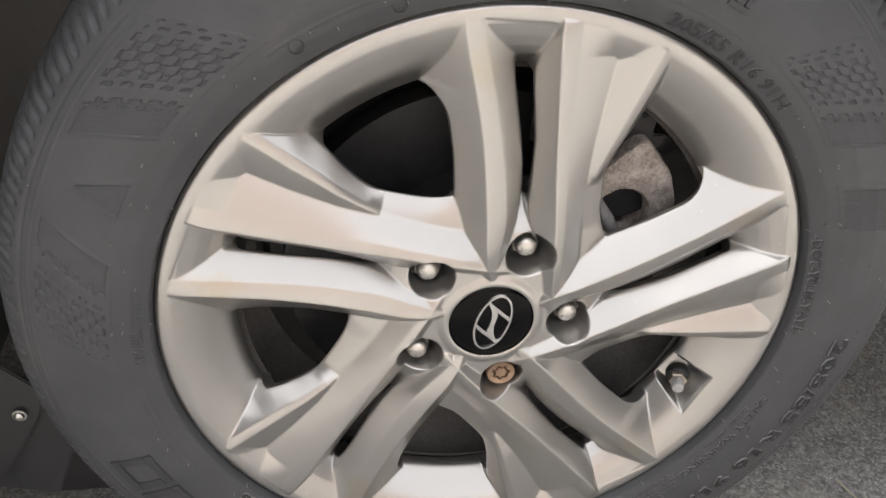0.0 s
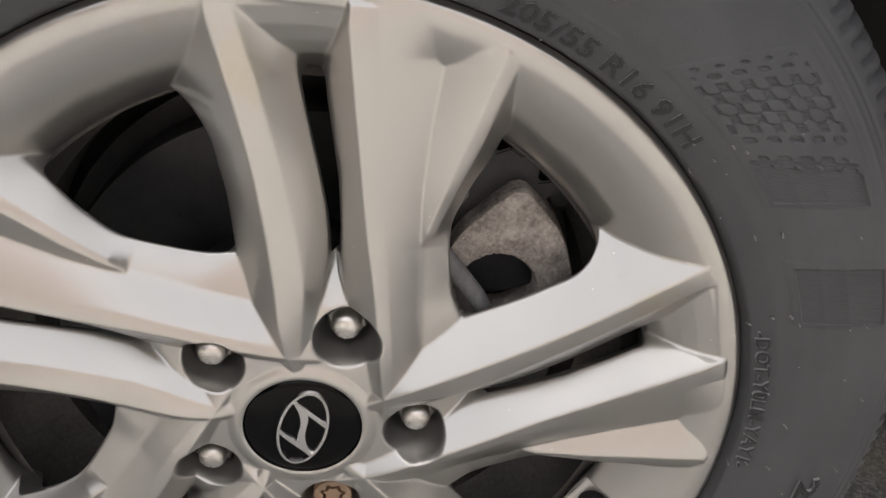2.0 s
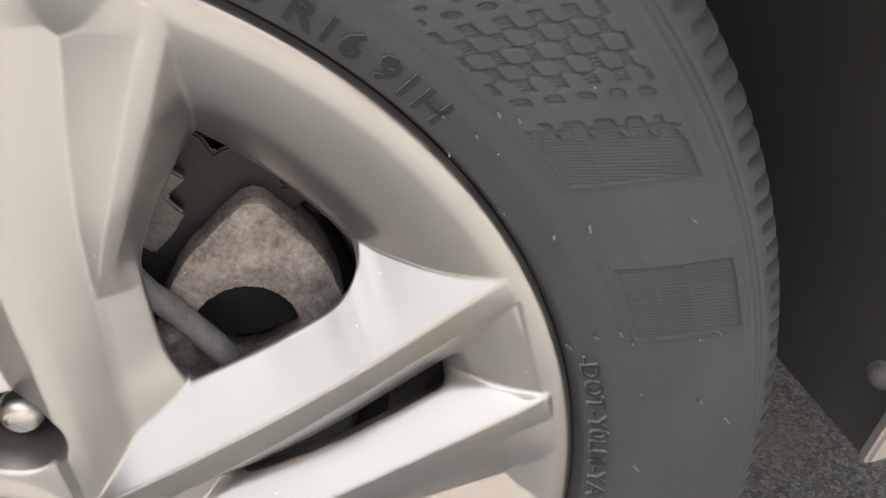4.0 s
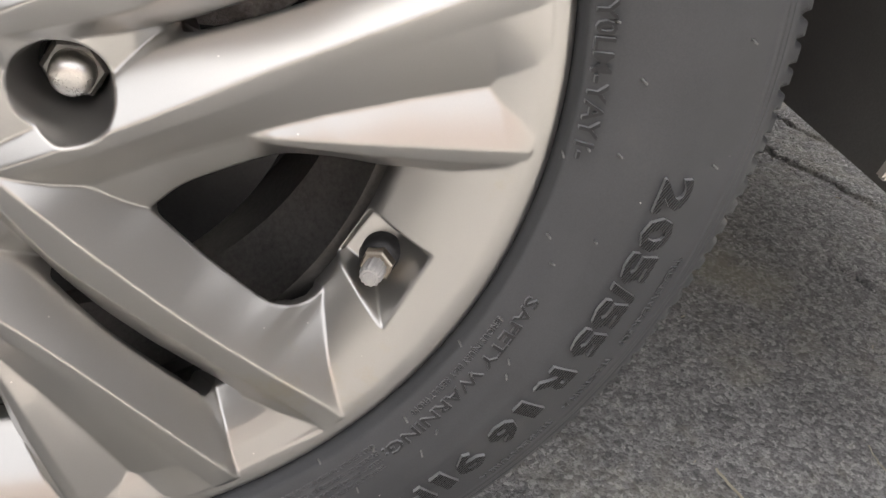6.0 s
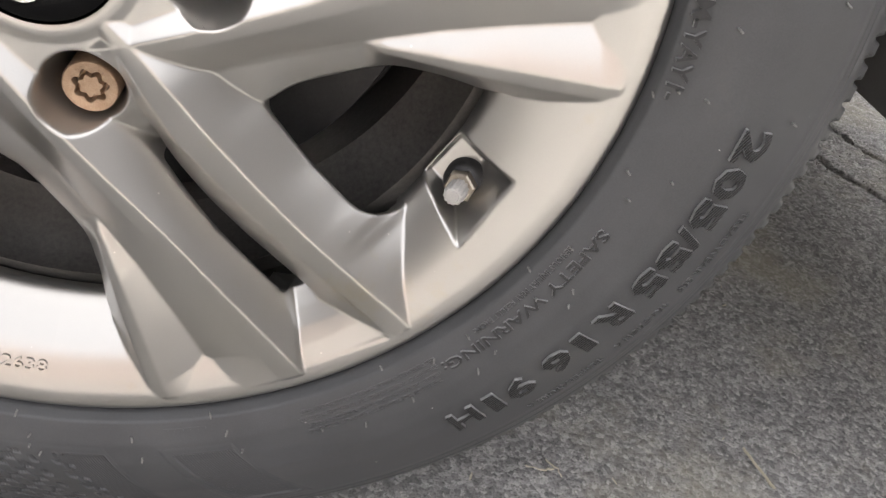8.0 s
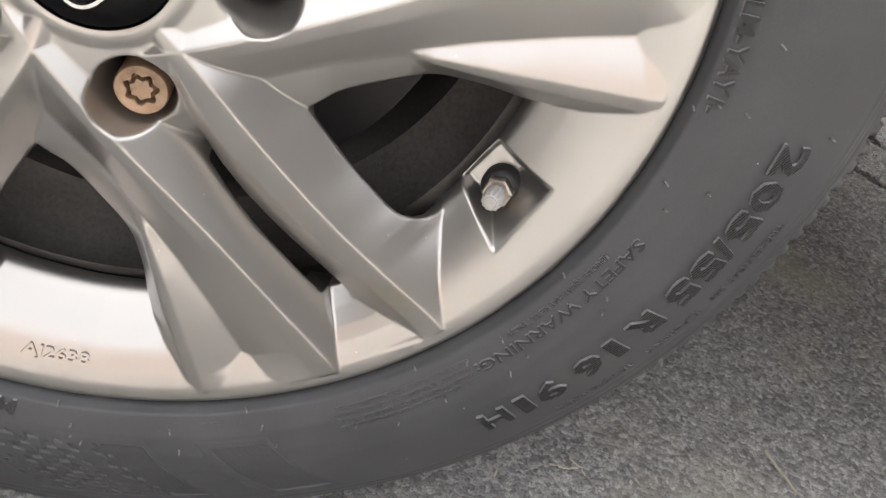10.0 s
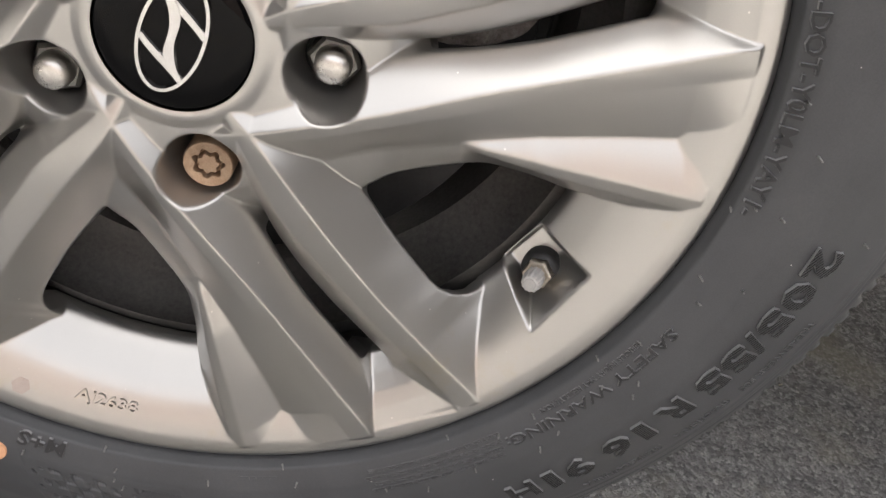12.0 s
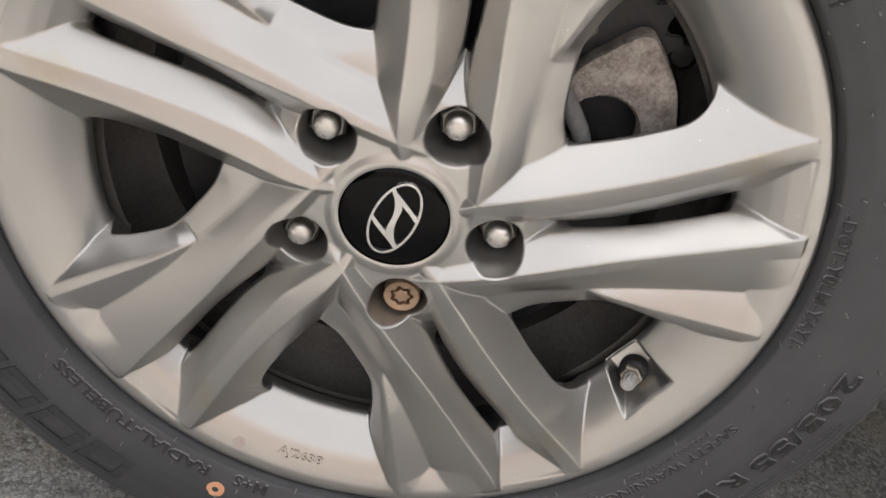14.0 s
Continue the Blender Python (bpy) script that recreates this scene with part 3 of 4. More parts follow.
part("valve_cap", bm, VALVE_CAP, valve, spun() @ aim, "ribbed grey plastic valve cap", 50)


def text_mesh(name, words, height, extrude, fatten=0.0):
    """Letters as a mesh: x along, y up, z out, with the cap height given; and their length."""
    curve = bpy.data.curves.new(name, "FONT")
    curve.body, curve.size, curve.extrude, curve.offset = words, 1.0, 0.0, fatten
    curve.resolution_u = 2
    ob = new(name, curve)
    bpy.context.view_layer.update()
    flat = bpy.data.meshes.new_from_object(ob.evaluated_get(bpy.context.evaluated_depsgraph_get()))
    bpy.data.objects.remove(ob)
    bm = bmesh.new()
    bm.from_mesh(flat)
    bpy.data.meshes.remove(flat)
    s = height / 0.70
    bmesh.ops.scale(bm, vec=(s, s, s), verts=bm.verts)
    bmesh.ops.remove_doubles(bm, verts=bm.verts, dist=height * 0.004)
    out = bmesh.ops.extrude_face_region(bm, geom=bm.faces[:])
    bmesh.ops.translate(bm, vec=(0, 0, extrude), verts=[g for g in out["geom"] if isinstance(g, bmesh.types.BMVert)])
    xs = [v.co.x for v in bm.verts]
    return bm, min(xs), max(xs)


def bowl_depth(r):
    return float(base_depth(np.array([r * 1000]))[0]) / 1000


bm, lo, hi = text_mesh("casting_number", "AJ2638", 0.0050, 0.0015, 0.008)
for v in bm.verts:
    along = (v.co.x - lo) / (hi - lo)
    r = 0.2008 - v.co.y
    a = -115.6 + 8.6 * along
    v.co = on_face(r, a, bowl_depth(r) + 0.0003 - v.co.z)
part("casting_number", bm, ALLOY, rim, spun(), "raised casting number on the rim")
bm = bmesh.new()
spot = [on_face(0.2045 + 0.0042 * math.sin(math.pi * k / 3), -122.6 + math.degrees(0.0045 * math.cos(math.pi * k / 3) / 0.2045), 0) for k in range(6)]
rows = [[bm.verts.new(Vector((p.x, bowl_depth(math.hypot(p.x, p.z)) - lift, p.z))) for p in spot] for lift in (-0.0004, 0.0003)]
bm.faces.new(rows[1])
for k in range(6):
    bm.faces.new((rows[0][k], rows[0][(k + 1) % 6], rows[1][(k + 1) % 6], rows[1][k]))
part("hexagon_mark", bm, PALE, rim, spun(), "pale worn hexagon mark")

# ---- the tyre ----
SECTION = ((0.2150, 0.0150), (0.2200, 0.0100), (0.2210, 0.0055), (0.2221, 0.0008), (0.2231, -0.0030), (0.2241, -0.0037), (0.2275, -0.0052), (0.2340, -0.0078), (0.2450, -0.0097), (0.2560, -0.0098), (0.2680, -0.0078), (0.2800, -0.0040), (0.2900, -0.0008), (0.2980, 0.0030), (0.3050, 0.0078),
           (0.3105, 0.0130), (0.3150, 0.0210), (0.3180, 0.0340), (0.3198, 0.0600), (0.3203, 0.1000))
S_R, S_Y = np.array(SECTION).T


def wall_y(r):
    """The sidewall's depth at a radius."""
    return np.interp(r, S_R, S_Y)


# sense, edge's angle inside and outside, radii, the panel's depth inside and outside, whether a field of blocks follows
FIELD, PANEL = "ribbed moulded panel with a field of blocks", "ribbed moulded panel"
FIGURES = (((1, 25.1, 17.9, 0.2448, 0.2850, 5.7, 4.4, True), FIELD),
           ((1, 10.7, 5.9, 0.2450, 0.2872, 7.4, 6.3, False), PANEL),
           ((-1, 124.0, 131.0, 0.2490, 0.2890, 5.5, 4.3, True), FIELD),
           ((-1, 137.3, 140.6, 0.2490, 0.2750, 5.5, 0.3, False), "three-cornered ribbed moulded panel"),
           ((1, 155.9, 150.8, 0.2478, 0.2885, 5.3, 4.3, True), FIELD),
           ((-1, -105.6, -98.5, 0.2395, 0.2840, 5.6, 4.6, True), FIELD),
           ((-1, -92.4, -87.0, 0.2405, 0.2840, 6.9, 6.2, False), PANEL))


def tyre_mesh():
    # a section, evenly and finely stepped over the outer sidewall, coarse behind
    arc = np.concatenate([[0], np.cumsum(np.hypot(np.diff(S_R), np.diff(S_Y)))])
    t = np.concatenate([np.arange(0, arc[13], 0.0009), np.arange(arc[13], arc[16], 0.0014), np.arange(arc[16], arc[-1], 0.003)])
    sr, sy = np.interp(t, arc, S_R), np.interp(t, arc, S_Y)
    for _ in range(3):
        sr[1:-1], sy[1:-1] = (sr[:-2] + 2 * sr[1:-1] + sr[2:]) / 4, (sy[:-2] + 2 * sy[1:-1] + sy[2:]) / 4
    back_r, back_y = np.array([0.3203, 0.318, 0.313, 0.303, 0.285, 0.255, 0.228, 0.212]), np.array([0.13, 0.155, 0.172, 0.186, 0.197, 0.204, 0.196, 0.186])
    sr, sy = np.concatenate([sr, back_r]), np.concatenate([sy, back_y])
    tr, ty = np.gradient(sr), np.gradient(sy)
    length = np.hypot(tr, ty)
    nr, ny = ty / length, -tr / length
    steps = 1800
    angles = np.arange(steps) * 360.0 / steps - 180
    R, A = np.meshgrid(sr, angles, indexing="ij")
    front = (np.arange(len(sr)) < len(sr) - len(back_r) - 8)[:, None]
    up = np.zeros_like(R)

    def ridge(d, half):
        return np.clip(1 - np.abs(d) / half, 0, 1)

    # rings that run all round
    up += 0.0004 * ridge(R - 0.2233, 0.0009)
    up += 0.0005 * ridge(R - 0.2935, 0.0012) - 0.0010 * ridge(R - 0.2985, 0.0010)
    up += 0.0005 * ridge(R - 0.2395, 0.0008) * ((A > 44) & (A < 112))
    # the wall is sunk where the moulded figures are let into it
    let_in = np.zeros_like(R)
    for sense, edge_in, edge_out, r0, r1, deep_in, deep_out, dots in (figure for figure, label in FIGURES):
        per_mm = math.degrees(0.001 / ((r0 + r1) / 2))
        deep = (deep_in + (deep_out - deep_in) * np.clip((R - r0) / (r1 - r0), 0, 1)) / per_mm
        t = (A - edge_in - (edge_out - edge_in) * (R - r0) / (r1 - r0)) * sense / per_mm
        inside = np.minimum(np.minimum(t + deep + 1.5, (58.0 if dots else 3.0) - t), np.minimum(R - r0 + 0.0022, r1 + 0.0022 - R) * 1000)
        let_in = np.maximum(let_in, np.clip(inside / 1.0, 0, 1))
    up -= 0.0016 * let_in
    # shoulder blocks, pin holes and the tread's grooves
    pitch = 360.0 / 68
    curl = A + np.clip((R - 0.300) / 0.018, 0, 1) * 1.5
    phase = ((curl + 180) % pitch - pitch / 2) * math.pi / 180 * 0.31
    depth_y = np.broadcast_to(sy[:, None], R.shape)
    shoulder = np.clip((R - 0.3020) / 0.003, 0, 1) * (depth_y < 0.17)
    up -= 0.0026 * shoulder * np.clip(1.0 - (np.abs(phase) - 0.0012) / 0.0010, 0, 1)
    half_ = ((curl + 180 + pitch / 2) % pitch - pitch / 2) * math.pi / 180 * 0.31
    up -= 0.0027 * np.clip((R - 0.3035) / 0.002, 0, 1) * np.clip(1.0 - (np.abs(np.abs(half_) - 0.005) - 0.0009) / 0.0008, 0, 1) * (depth_y < 0.03)
    for groove in (0.062, 0.088, 0.114, 0.14):
        up -= 0.0065 * (np.abs(depth_y - groove) < 0.004)
    R2, Y2 = R + nr[:, None] * up, sy[:, None] + ny[:, None] * up
    a = np.radians(A)
    # the weight flattens the foot of the tyre and pushes its wall out
    world = a + math.radians(SPIN)
    down = CENTRE.z + R2 * np.sin(world)
    press = np.clip((0.030 - down) / 0.030, 0, 1.5)
    Y2 = Y2 - 0.004 * press ** 2 * front
    z_w = np.where(down < 0.001, 0.001, down) - CENTRE.z
    x_w = R2 * np.cos(world)
    c, s = math.cos(math.radians(SPIN)), math.sin(math.radians(SPIN))
    x, z = x_w * c + z_w * s, -x_w * s + z_w * c
    n, m = R.shape
    verts = np.stack([x, Y2, z], -1).reshape(-1, 3)
    idx = np.arange(n * m).reshape(n, m)
    nxt = np.roll(idx, -1, axis=1)
    quads = np.stack([idx[:-1], idx[1:], nxt[1:], nxt[:-1]], -1).reshape(-1, 4)
    me = bpy.data.meshes.new("tyre")
    me.from_pydata(verts.tolist(), [], quads.tolist())
    me.update()
    return smooth(me)


tyre = put("tyre", tyre_mesh(), RUBBER, wheel, spun(), "dusty black radial tyre with moulded panels and lettering")


def round_text(name, words, start, end, r, height, lift=0.0011, fatten=0.0, label="", face=None):
    """Letters laid on the sidewall, read clockwise from one angle to another, their tops outwards."""
    bm, lo, hi = text_mesh(name, words, height, lift * 1.35, fatten)
    for v in bm.verts:
        rr = r + v.co.y
        v.co = on_face(rr, start + (end - start) * (v.co.x - lo) / (hi - lo), float(wall_y(rr)) + 0.0003 - v.co.z)
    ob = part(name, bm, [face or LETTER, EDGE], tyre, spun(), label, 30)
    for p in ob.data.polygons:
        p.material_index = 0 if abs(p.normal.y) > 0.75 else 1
    return ob


def round_bar(name, start, end, r0, r1, lift=0.0008, hollow=0.0, mat_=None):
    """A plain raised bar on the sidewall, or only its outline."""
    bm = bmesh.new()
    n = max(2, int(abs(end - start) / 1.2))
    half = math.degrees(hollow / r0)
    sign = 1 if end > start else -1
    spans = [(start, end, r0, r1)] if not hollow else [(start, end, r0, r0 + hollow), (start, end, r1 - hollow, r1), (start, start + sign * half, r0 + hollow, r1 - hollow), (end - sign * half, end, r0 + hollow, r1 - hollow)]
    for a0, a1, q0, q1 in spans:
        rows = []
        for k in range(n + 1):
            a = a0 + (a1 - a0) * k / n
            rows.append([bm.verts.new(on_face(q, a, float(wall_y(q)) + 0.0003 - up)) for q, up in ((q0, 0), (q0 + 0.0003, lift), (q1 - 0.0003, lift), (q1, 0))])
        for p, q in zip(rows, rows[1:]):
            for i in range(3):
                bm.faces.new((p[i], p[i + 1], q[i + 1], q[i]))
        bm.faces.new(rows[0])
        bm.faces.new(rows[-1])
    return part(name, bm, mat_ or RUBBER, tyre, spun(), "", 30)


def glyph_text(name, words, angles, width, r, height, lift, fatten, label, face):
    """Broad letters set one by one on the sidewall, each about its own angle."""
    whole = bmesh.new()
    for letter, a in zip(words, angles):
        bm, lo, hi = text_mesh(name, letter, height, lift, fatten)
        ys = [v.co.y for v in bm.verts]
        low, tall = min(ys), max(ys) - min(ys)
        w = width * {"1": 0.45, "/": 0.62}.get(letter, 1.0)
        for v in bm.verts:
            rr = r + (v.co.y - low) / tall * height
            turn = math.degrees(((v.co.x - lo) / (hi - lo) - 0.5) * w / (r + height / 2))
            v.co = on_face(rr, a - turn, float(wall_y(rr)) + 0.0003 - v.co.z)
        me = bpy.data.meshes.new(name)
        bm.to_mesh(me)
        bm.free()
        whole.from_mesh(me)
        bpy.data.meshes.remove(me)
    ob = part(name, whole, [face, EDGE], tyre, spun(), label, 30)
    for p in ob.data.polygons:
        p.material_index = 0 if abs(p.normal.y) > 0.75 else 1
    return ob


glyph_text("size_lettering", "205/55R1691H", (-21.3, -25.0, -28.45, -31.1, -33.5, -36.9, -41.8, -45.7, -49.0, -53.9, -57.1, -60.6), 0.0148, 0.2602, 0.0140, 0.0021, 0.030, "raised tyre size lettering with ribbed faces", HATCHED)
round_text("size_lettering", "205/55 R16 91H", 55.5, 30.0, 0.2258, 0.0085, 0.0010, 0.02, "raised tyre size lettering")
round_text("code_lettering", "-DOT-Y0LM-YAY1-", 2.6, -19.2, 0.2245, 0.0062, 0.0014, 0.01)
round_text("warning_lettering", "SAFETY WARNING:", -34.2, -58.4, 0.2318, 0.0050, 0.0010, 0.012)
round_text("warning_lettering", "SERIOUS INJURY MAY RESULT FROM:", -37.8, -52.8, 0.2268, 0.0025, 0.0007)
for k, words in enumerate(("TIRE FAILURE DUE TO UNDERINFLATION/OVERLOADING-", "FOLLOW OWNER'S MANUAL OR TIRE PLACARD IN VEHICLE", "EXPLOSION OF TIRE/RIM ASSEMBLY DUE TO IMPROPER MOUNTING-", "ONLY SPECIALLY TRAINED PERSONS SHOULD MOUNT TIRES")):
    round_text("warning_lettering", words, -59.4 + 0.25 * k, -76.5 + 0.8 * (k % 2) - k * 0.2, 0.2380 - 0.0034 * k, 0.0020, 0.0005)
round_text("grade_lettering", "TREADWEAR 500", -27.4, -36.8, 0.2850, 0.0032, 0.0008)
round_text("grade_lettering", "TRACTION A", -38.3, -44.8, 0.2850, 0.0032, 0.0008)
round_text("grade_lettering", "TEMPERATURE A", -46.6, -55.5, 0.2850, 0.0032, 0.0008)


def moulded_patch(name, sense, edge_in, edge_out, r0, r1, deep_in, deep_out, dots, label):
    """A moulded figure on the sidewall: a ribbed sunk panel and, past its notched edge, a field of smooth
    blocks on ribs that begins and ends in small ribbed holes. The edge runs from angle edge_in at r0 to
    edge_out at r1; the panel reaches deep_in and deep_out degrees to one side of it, the dots to the other."""
    reach = 62.0 if dots else 6.5
    mid = (r0 + r1) / 2
    across = np.arange(r0 - 0.0055, r1 + 0.0055, 0.00045) * 1000
    per_mm = math.degrees(0.001 / mid)
    v, u = np.meshgrid(across, np.linspace(0, 1, int((reach + 4 + max(deep_in, deep_out) / per_mm) / 0.42)), indexing="ij")
    f = (v / 1000 - r0) / (r1 - r0)
    deep = (deep_in + (deep_out - deep_in) * np.clip(f, 0, 1)) / per_mm
    t = -deep - 4.0 + (reach + deep + 4.0) * u
    a = edge_in + (edge_out - edge_in) * f + sense * t * per_mm
    c = (v - r0 * 1000) / (1000 * (r1 - r0) / 5.0)

    def blocks(shift, row, half_c, half_t):
        """How far inside the rounded blocks of one row a place lies, in millimetres."""
        dc = np.abs((c + shift) % 1.0 - 0.5) * 1000 * (r1 - r0) / 5.0
        dt = np.abs(t - row)
        q = np.maximum(dc - half_c + 1.4, 0), np.maximum(dt - half_t + 1.4, 0)
        return 1.4 - np.hypot(*q) + np.minimum(np.maximum(dc - half_c + 1.4, dt - half_t + 1.4), 0) * -1

    side = np.minimum(v - r0 * 1000, r1 * 1000 - v)
    sunk = np.minimum(np.minimum(-t, t + deep), side)
    if dots:
        sunk = np.maximum(sunk, np.minimum(blocks(0.0, 0.2, 2.4, 2.9), side - 4))
        sunk = np.minimum(sunk, -blocks(0.5, -3.2, 1.5, 1.5))
        field = np.minimum(np.minimum(t - 16.5, 46.5 - t), side)
        for k in range(5):
            field = np.minimum(field, -blocks(0.5 * (k % 2), 18.5 + 6.4 * k, 2.9 - 0.25 * abs(k - 2), 3.1))
        field = np.maximum(field, np.minimum(np.maximum(blocks(0.0, 12.2, 2.1, 2.0), blocks(0.5, 51.0, 1.9, 1.6)), side - 1))
        field = np.maximum(field, np.minimum(blocks(0.0, 56.0, 1.3, 1.2), side - 3))
        sunk = np.maximum(sunk, field)
    m = np.clip(sunk / 0.45 + 0.5, 0, 1)
    edge = np.minimum(np.minimum(t + deep + 4.0, reach - t), np.minimum(v - across[0], across[-1] - v))
    skirt = np.clip(edge / 3.0, 0, 1)
    skirt = skirt * skirt * (3 - 2 * skirt)
    lift = 0.00032 * skirt - 0.0003 + 0.0002 - m * (0.00105 - 0.00026 * np.sin(2 * math.pi * t / 1.45))
    # the panel's far edges stand out as a thin bead
    lift = lift + 0.00055 * np.clip(1 - np.abs(sunk + 0.3) / 0.45, 0, 1) * (t < -1)
    rr, ang = v / 1000, np.radians(a)
    y = wall_y(rr) - lift
    n, k = v.shape
    idx = np.arange(n * k).reshape(n, k)
    quads = np.stack([idx[:-1, :-1], idx[1:, :-1], idx[1:, 1:], idx[:-1, 1:]], -1).reshape(-1, 4)
    if sense < 0:
        quads = quads[:, ::-1]
    me = bpy.data.meshes.new(name)
    me.from_pydata(np.stack([rr * np.cos(ang), y, rr * np.sin(ang)], -1).reshape(-1, 3).tolist(), [], quads.tolist())
    me.update()
    return put(name, smooth(me), RUBBER, tyre, spun(), label)


for figure, label in FIGURES:
    moulded_patch("moulded_panel", *figure, label)
round_text("season_lettering", "M+S", -114.6, -120.3, 0.2238, 0.0066, 0.0012, 0.02)
round_text("type_lettering", "RADIAL-TUBELESS", -124.5, -154.5, 0.2262, 0.0062, 0.0012, 0.03)
round_text("load_lettering", "MAX.LOAD", 169.0, 163.0, 0.2310, 0.0032, 0.0006)
round_text("load_lettering", "MAX.PRESS.", 169.0, 162.4, 0.2270, 0.0032, 0.0006)
round_text("origin_lettering", "MADE IN KOREA", 84.0, 70.5, 0.2275, 0.0040, 0.0006)
for start, end, r0, r1 in ((161.5, 155.2, 0.2312, 0.2342), (161.0, 155.6, 0.2272, 0.2302), (86.5, 66.0, 0.2338, 0.2356), (-166.5, -184.0, 0.2370, 0.2394), (-165.0, -187.0, 0.2325, 0.2350), (-88.0, -93.0, 0.2262, 0.2278)):
    gap = 0.9 if abs(end - start) > 4 else 0.6
    a = start
    while a > end:
        round_bar("small_print", a, max(a - gap * 0.72, end), r0, r1, 0.0005)
        a -= gap
for start, wide, count, r0, r1 in ((101.5, 7.4, 5, 0.2550, 0.2790), (62.3, 3.1, 4, 0.2500, 0.2620), (-134.0, 6.8, 5, 0.2525, 0.2840)):
    for k in range(count):
        round_bar("brand_shape", start - k * (wide + 1.1), start - k * (wide + 1.1) - wide, r0, r1, 0.0016, 0.0062 if wide > 5 else 0.0036, STAMP)
for a, r in ((108.0, 0.2345), (93.5, 0.2320)):
    bm = turned([(0.0036, 0.0), (0.0036, -0.0008), (0.0044, -0.0008), (0.0044, 0.0)], 28)
    part("approval_mark", bm, LETTER, tyre, spun() @ Matrix.Translation(on_face(r, a, float(wall_y(r)) + 0.0002)))
part("sticker", turned([(0.0022, -0.0003), (0.0024, -0.0005), (0.0058, -0.0005), (0.0060, 0.0006)], 28), STICKER, tyre, spun() @ Matrix.Translation(on_face(0.2395, -122.1, float(wall_y(0.2395)))) @ pose(0, 0, 0, -6, 0, 0), "small round orange paper sticker")

# rubber hairs left by the mould
hair_bm = bmesh.new()
bmesh.ops.create_cone(hair_bm, cap_ends=True, segments=6, radius1=0.00055, radius2=0.00042, depth=0.0036)
hair_me = bpy.data.meshes.new("rubber_hair")
hair_bm.to_mesh(hair_me)
hair_bm.free()
hair_me.materials.append(HAIR)
smooth(hair_me)
rng = random.Random(5)
near_rim = (3.6, 27.0, -19.4, 72.9, 94.7, 117.6, 139.4, 162.1, -43.0, -65.0, -87.2, -110.0, 50.0, -132.0, -155.0)
spots = [(0.2226, a) for a in near_rim]
spots += [(0.2298, 30.1), (0.2329, 27.3), (0.2420, 27.6), (0.2452, 26.3), (0.2329, 16.2), (0.2439, 15.5), (0.2764, 11.1), (0.2319, 4.8), (0.2401, 4.6), (0.2435, 3.3), (0.2761, 0.5), (0.2305, -6.6), (0.2415, -11.4), (0.2293, -18.1),
          (0.2400, -18.1), (0.2668, -5.4), (0.2273, -27.5), (0.2329, -30.0), (0.2438, -26.5), (0.2806, -18.8), (0.2277, -37.8), (0.2410, -41.5), (0.2447, -43.1), (0.2324, -44.8), (0.2277, -53.7), (0.2404, -52.5), (0.2440, -55.5), (0.2290, -58.8),
          (0.2408, -63.5), (0.2439, -69.8), (0.2389, -74.7), (0.2410, -84.4), (0.2303, -85.6), (0.2300, -96.7), (0.2412, -95.8), (0.2303, -108.1), (0.2353, -108.0), (0.2391, -106.8), (0.2806, -9.0)]
spots += [(0.2456, 117.4), (0.2371, 117.3), (0.2335, 114.9), (0.2498, 122.0), (0.2412, 128.8), (0.2341, 126.3), (0.2485, 133.9), (0.2447, 140.0), (0.2366, 139.6), (0.2482, 146.8), (0.2379, 151.0), (0.2309, 154.4), (0.2442, 162.5),
          (0.2382, 162.5), (0.2465, 95.3), (0.2367, 95.2), (0.2328, 92.4), (0.2332, 87.0), (0.2409, 83.7), (0.2410, 75.4), (0.2452, 72.6), (0.2310, 62.9), (0.2392, 61.8), (0.2380, 105.4), (0.2326, 102.0), (0.2785, 96.0)]
for gap, r in ((12.0, 0.2330), (17.0, 0.2425)):
    spots += [(r + rng.uniform(-0.0025, 0.0025), -120 - gap * k + rng.uniform(-2, 2)) for k in range(int(68 / gap))]
for r, a in spots:
    ob = new("rubber_hair", hair_me)
    base = on_face(r, a, float(wall_y(r)) - 0.0012)
    ob.matrix_world = spun() @ Matrix.Translation(base) @ pose(0, 0, 0, 90 + rng.uniform(-16, 16), 0, rng.uniform(-16, 16))
    bpy.context.view_layer.update()
    ob.parent = tyre
    ob.matrix_parent_inverse = tyre.matrix_world.inverted()

# ---- brake behind the wheel ----
brake = thing("brake_assembly", "rusty brake caliper bracket and dark disc behind the wheel", "brake")
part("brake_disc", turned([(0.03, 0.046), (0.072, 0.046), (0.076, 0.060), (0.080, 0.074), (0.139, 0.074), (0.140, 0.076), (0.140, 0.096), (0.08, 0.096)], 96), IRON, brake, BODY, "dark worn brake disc")


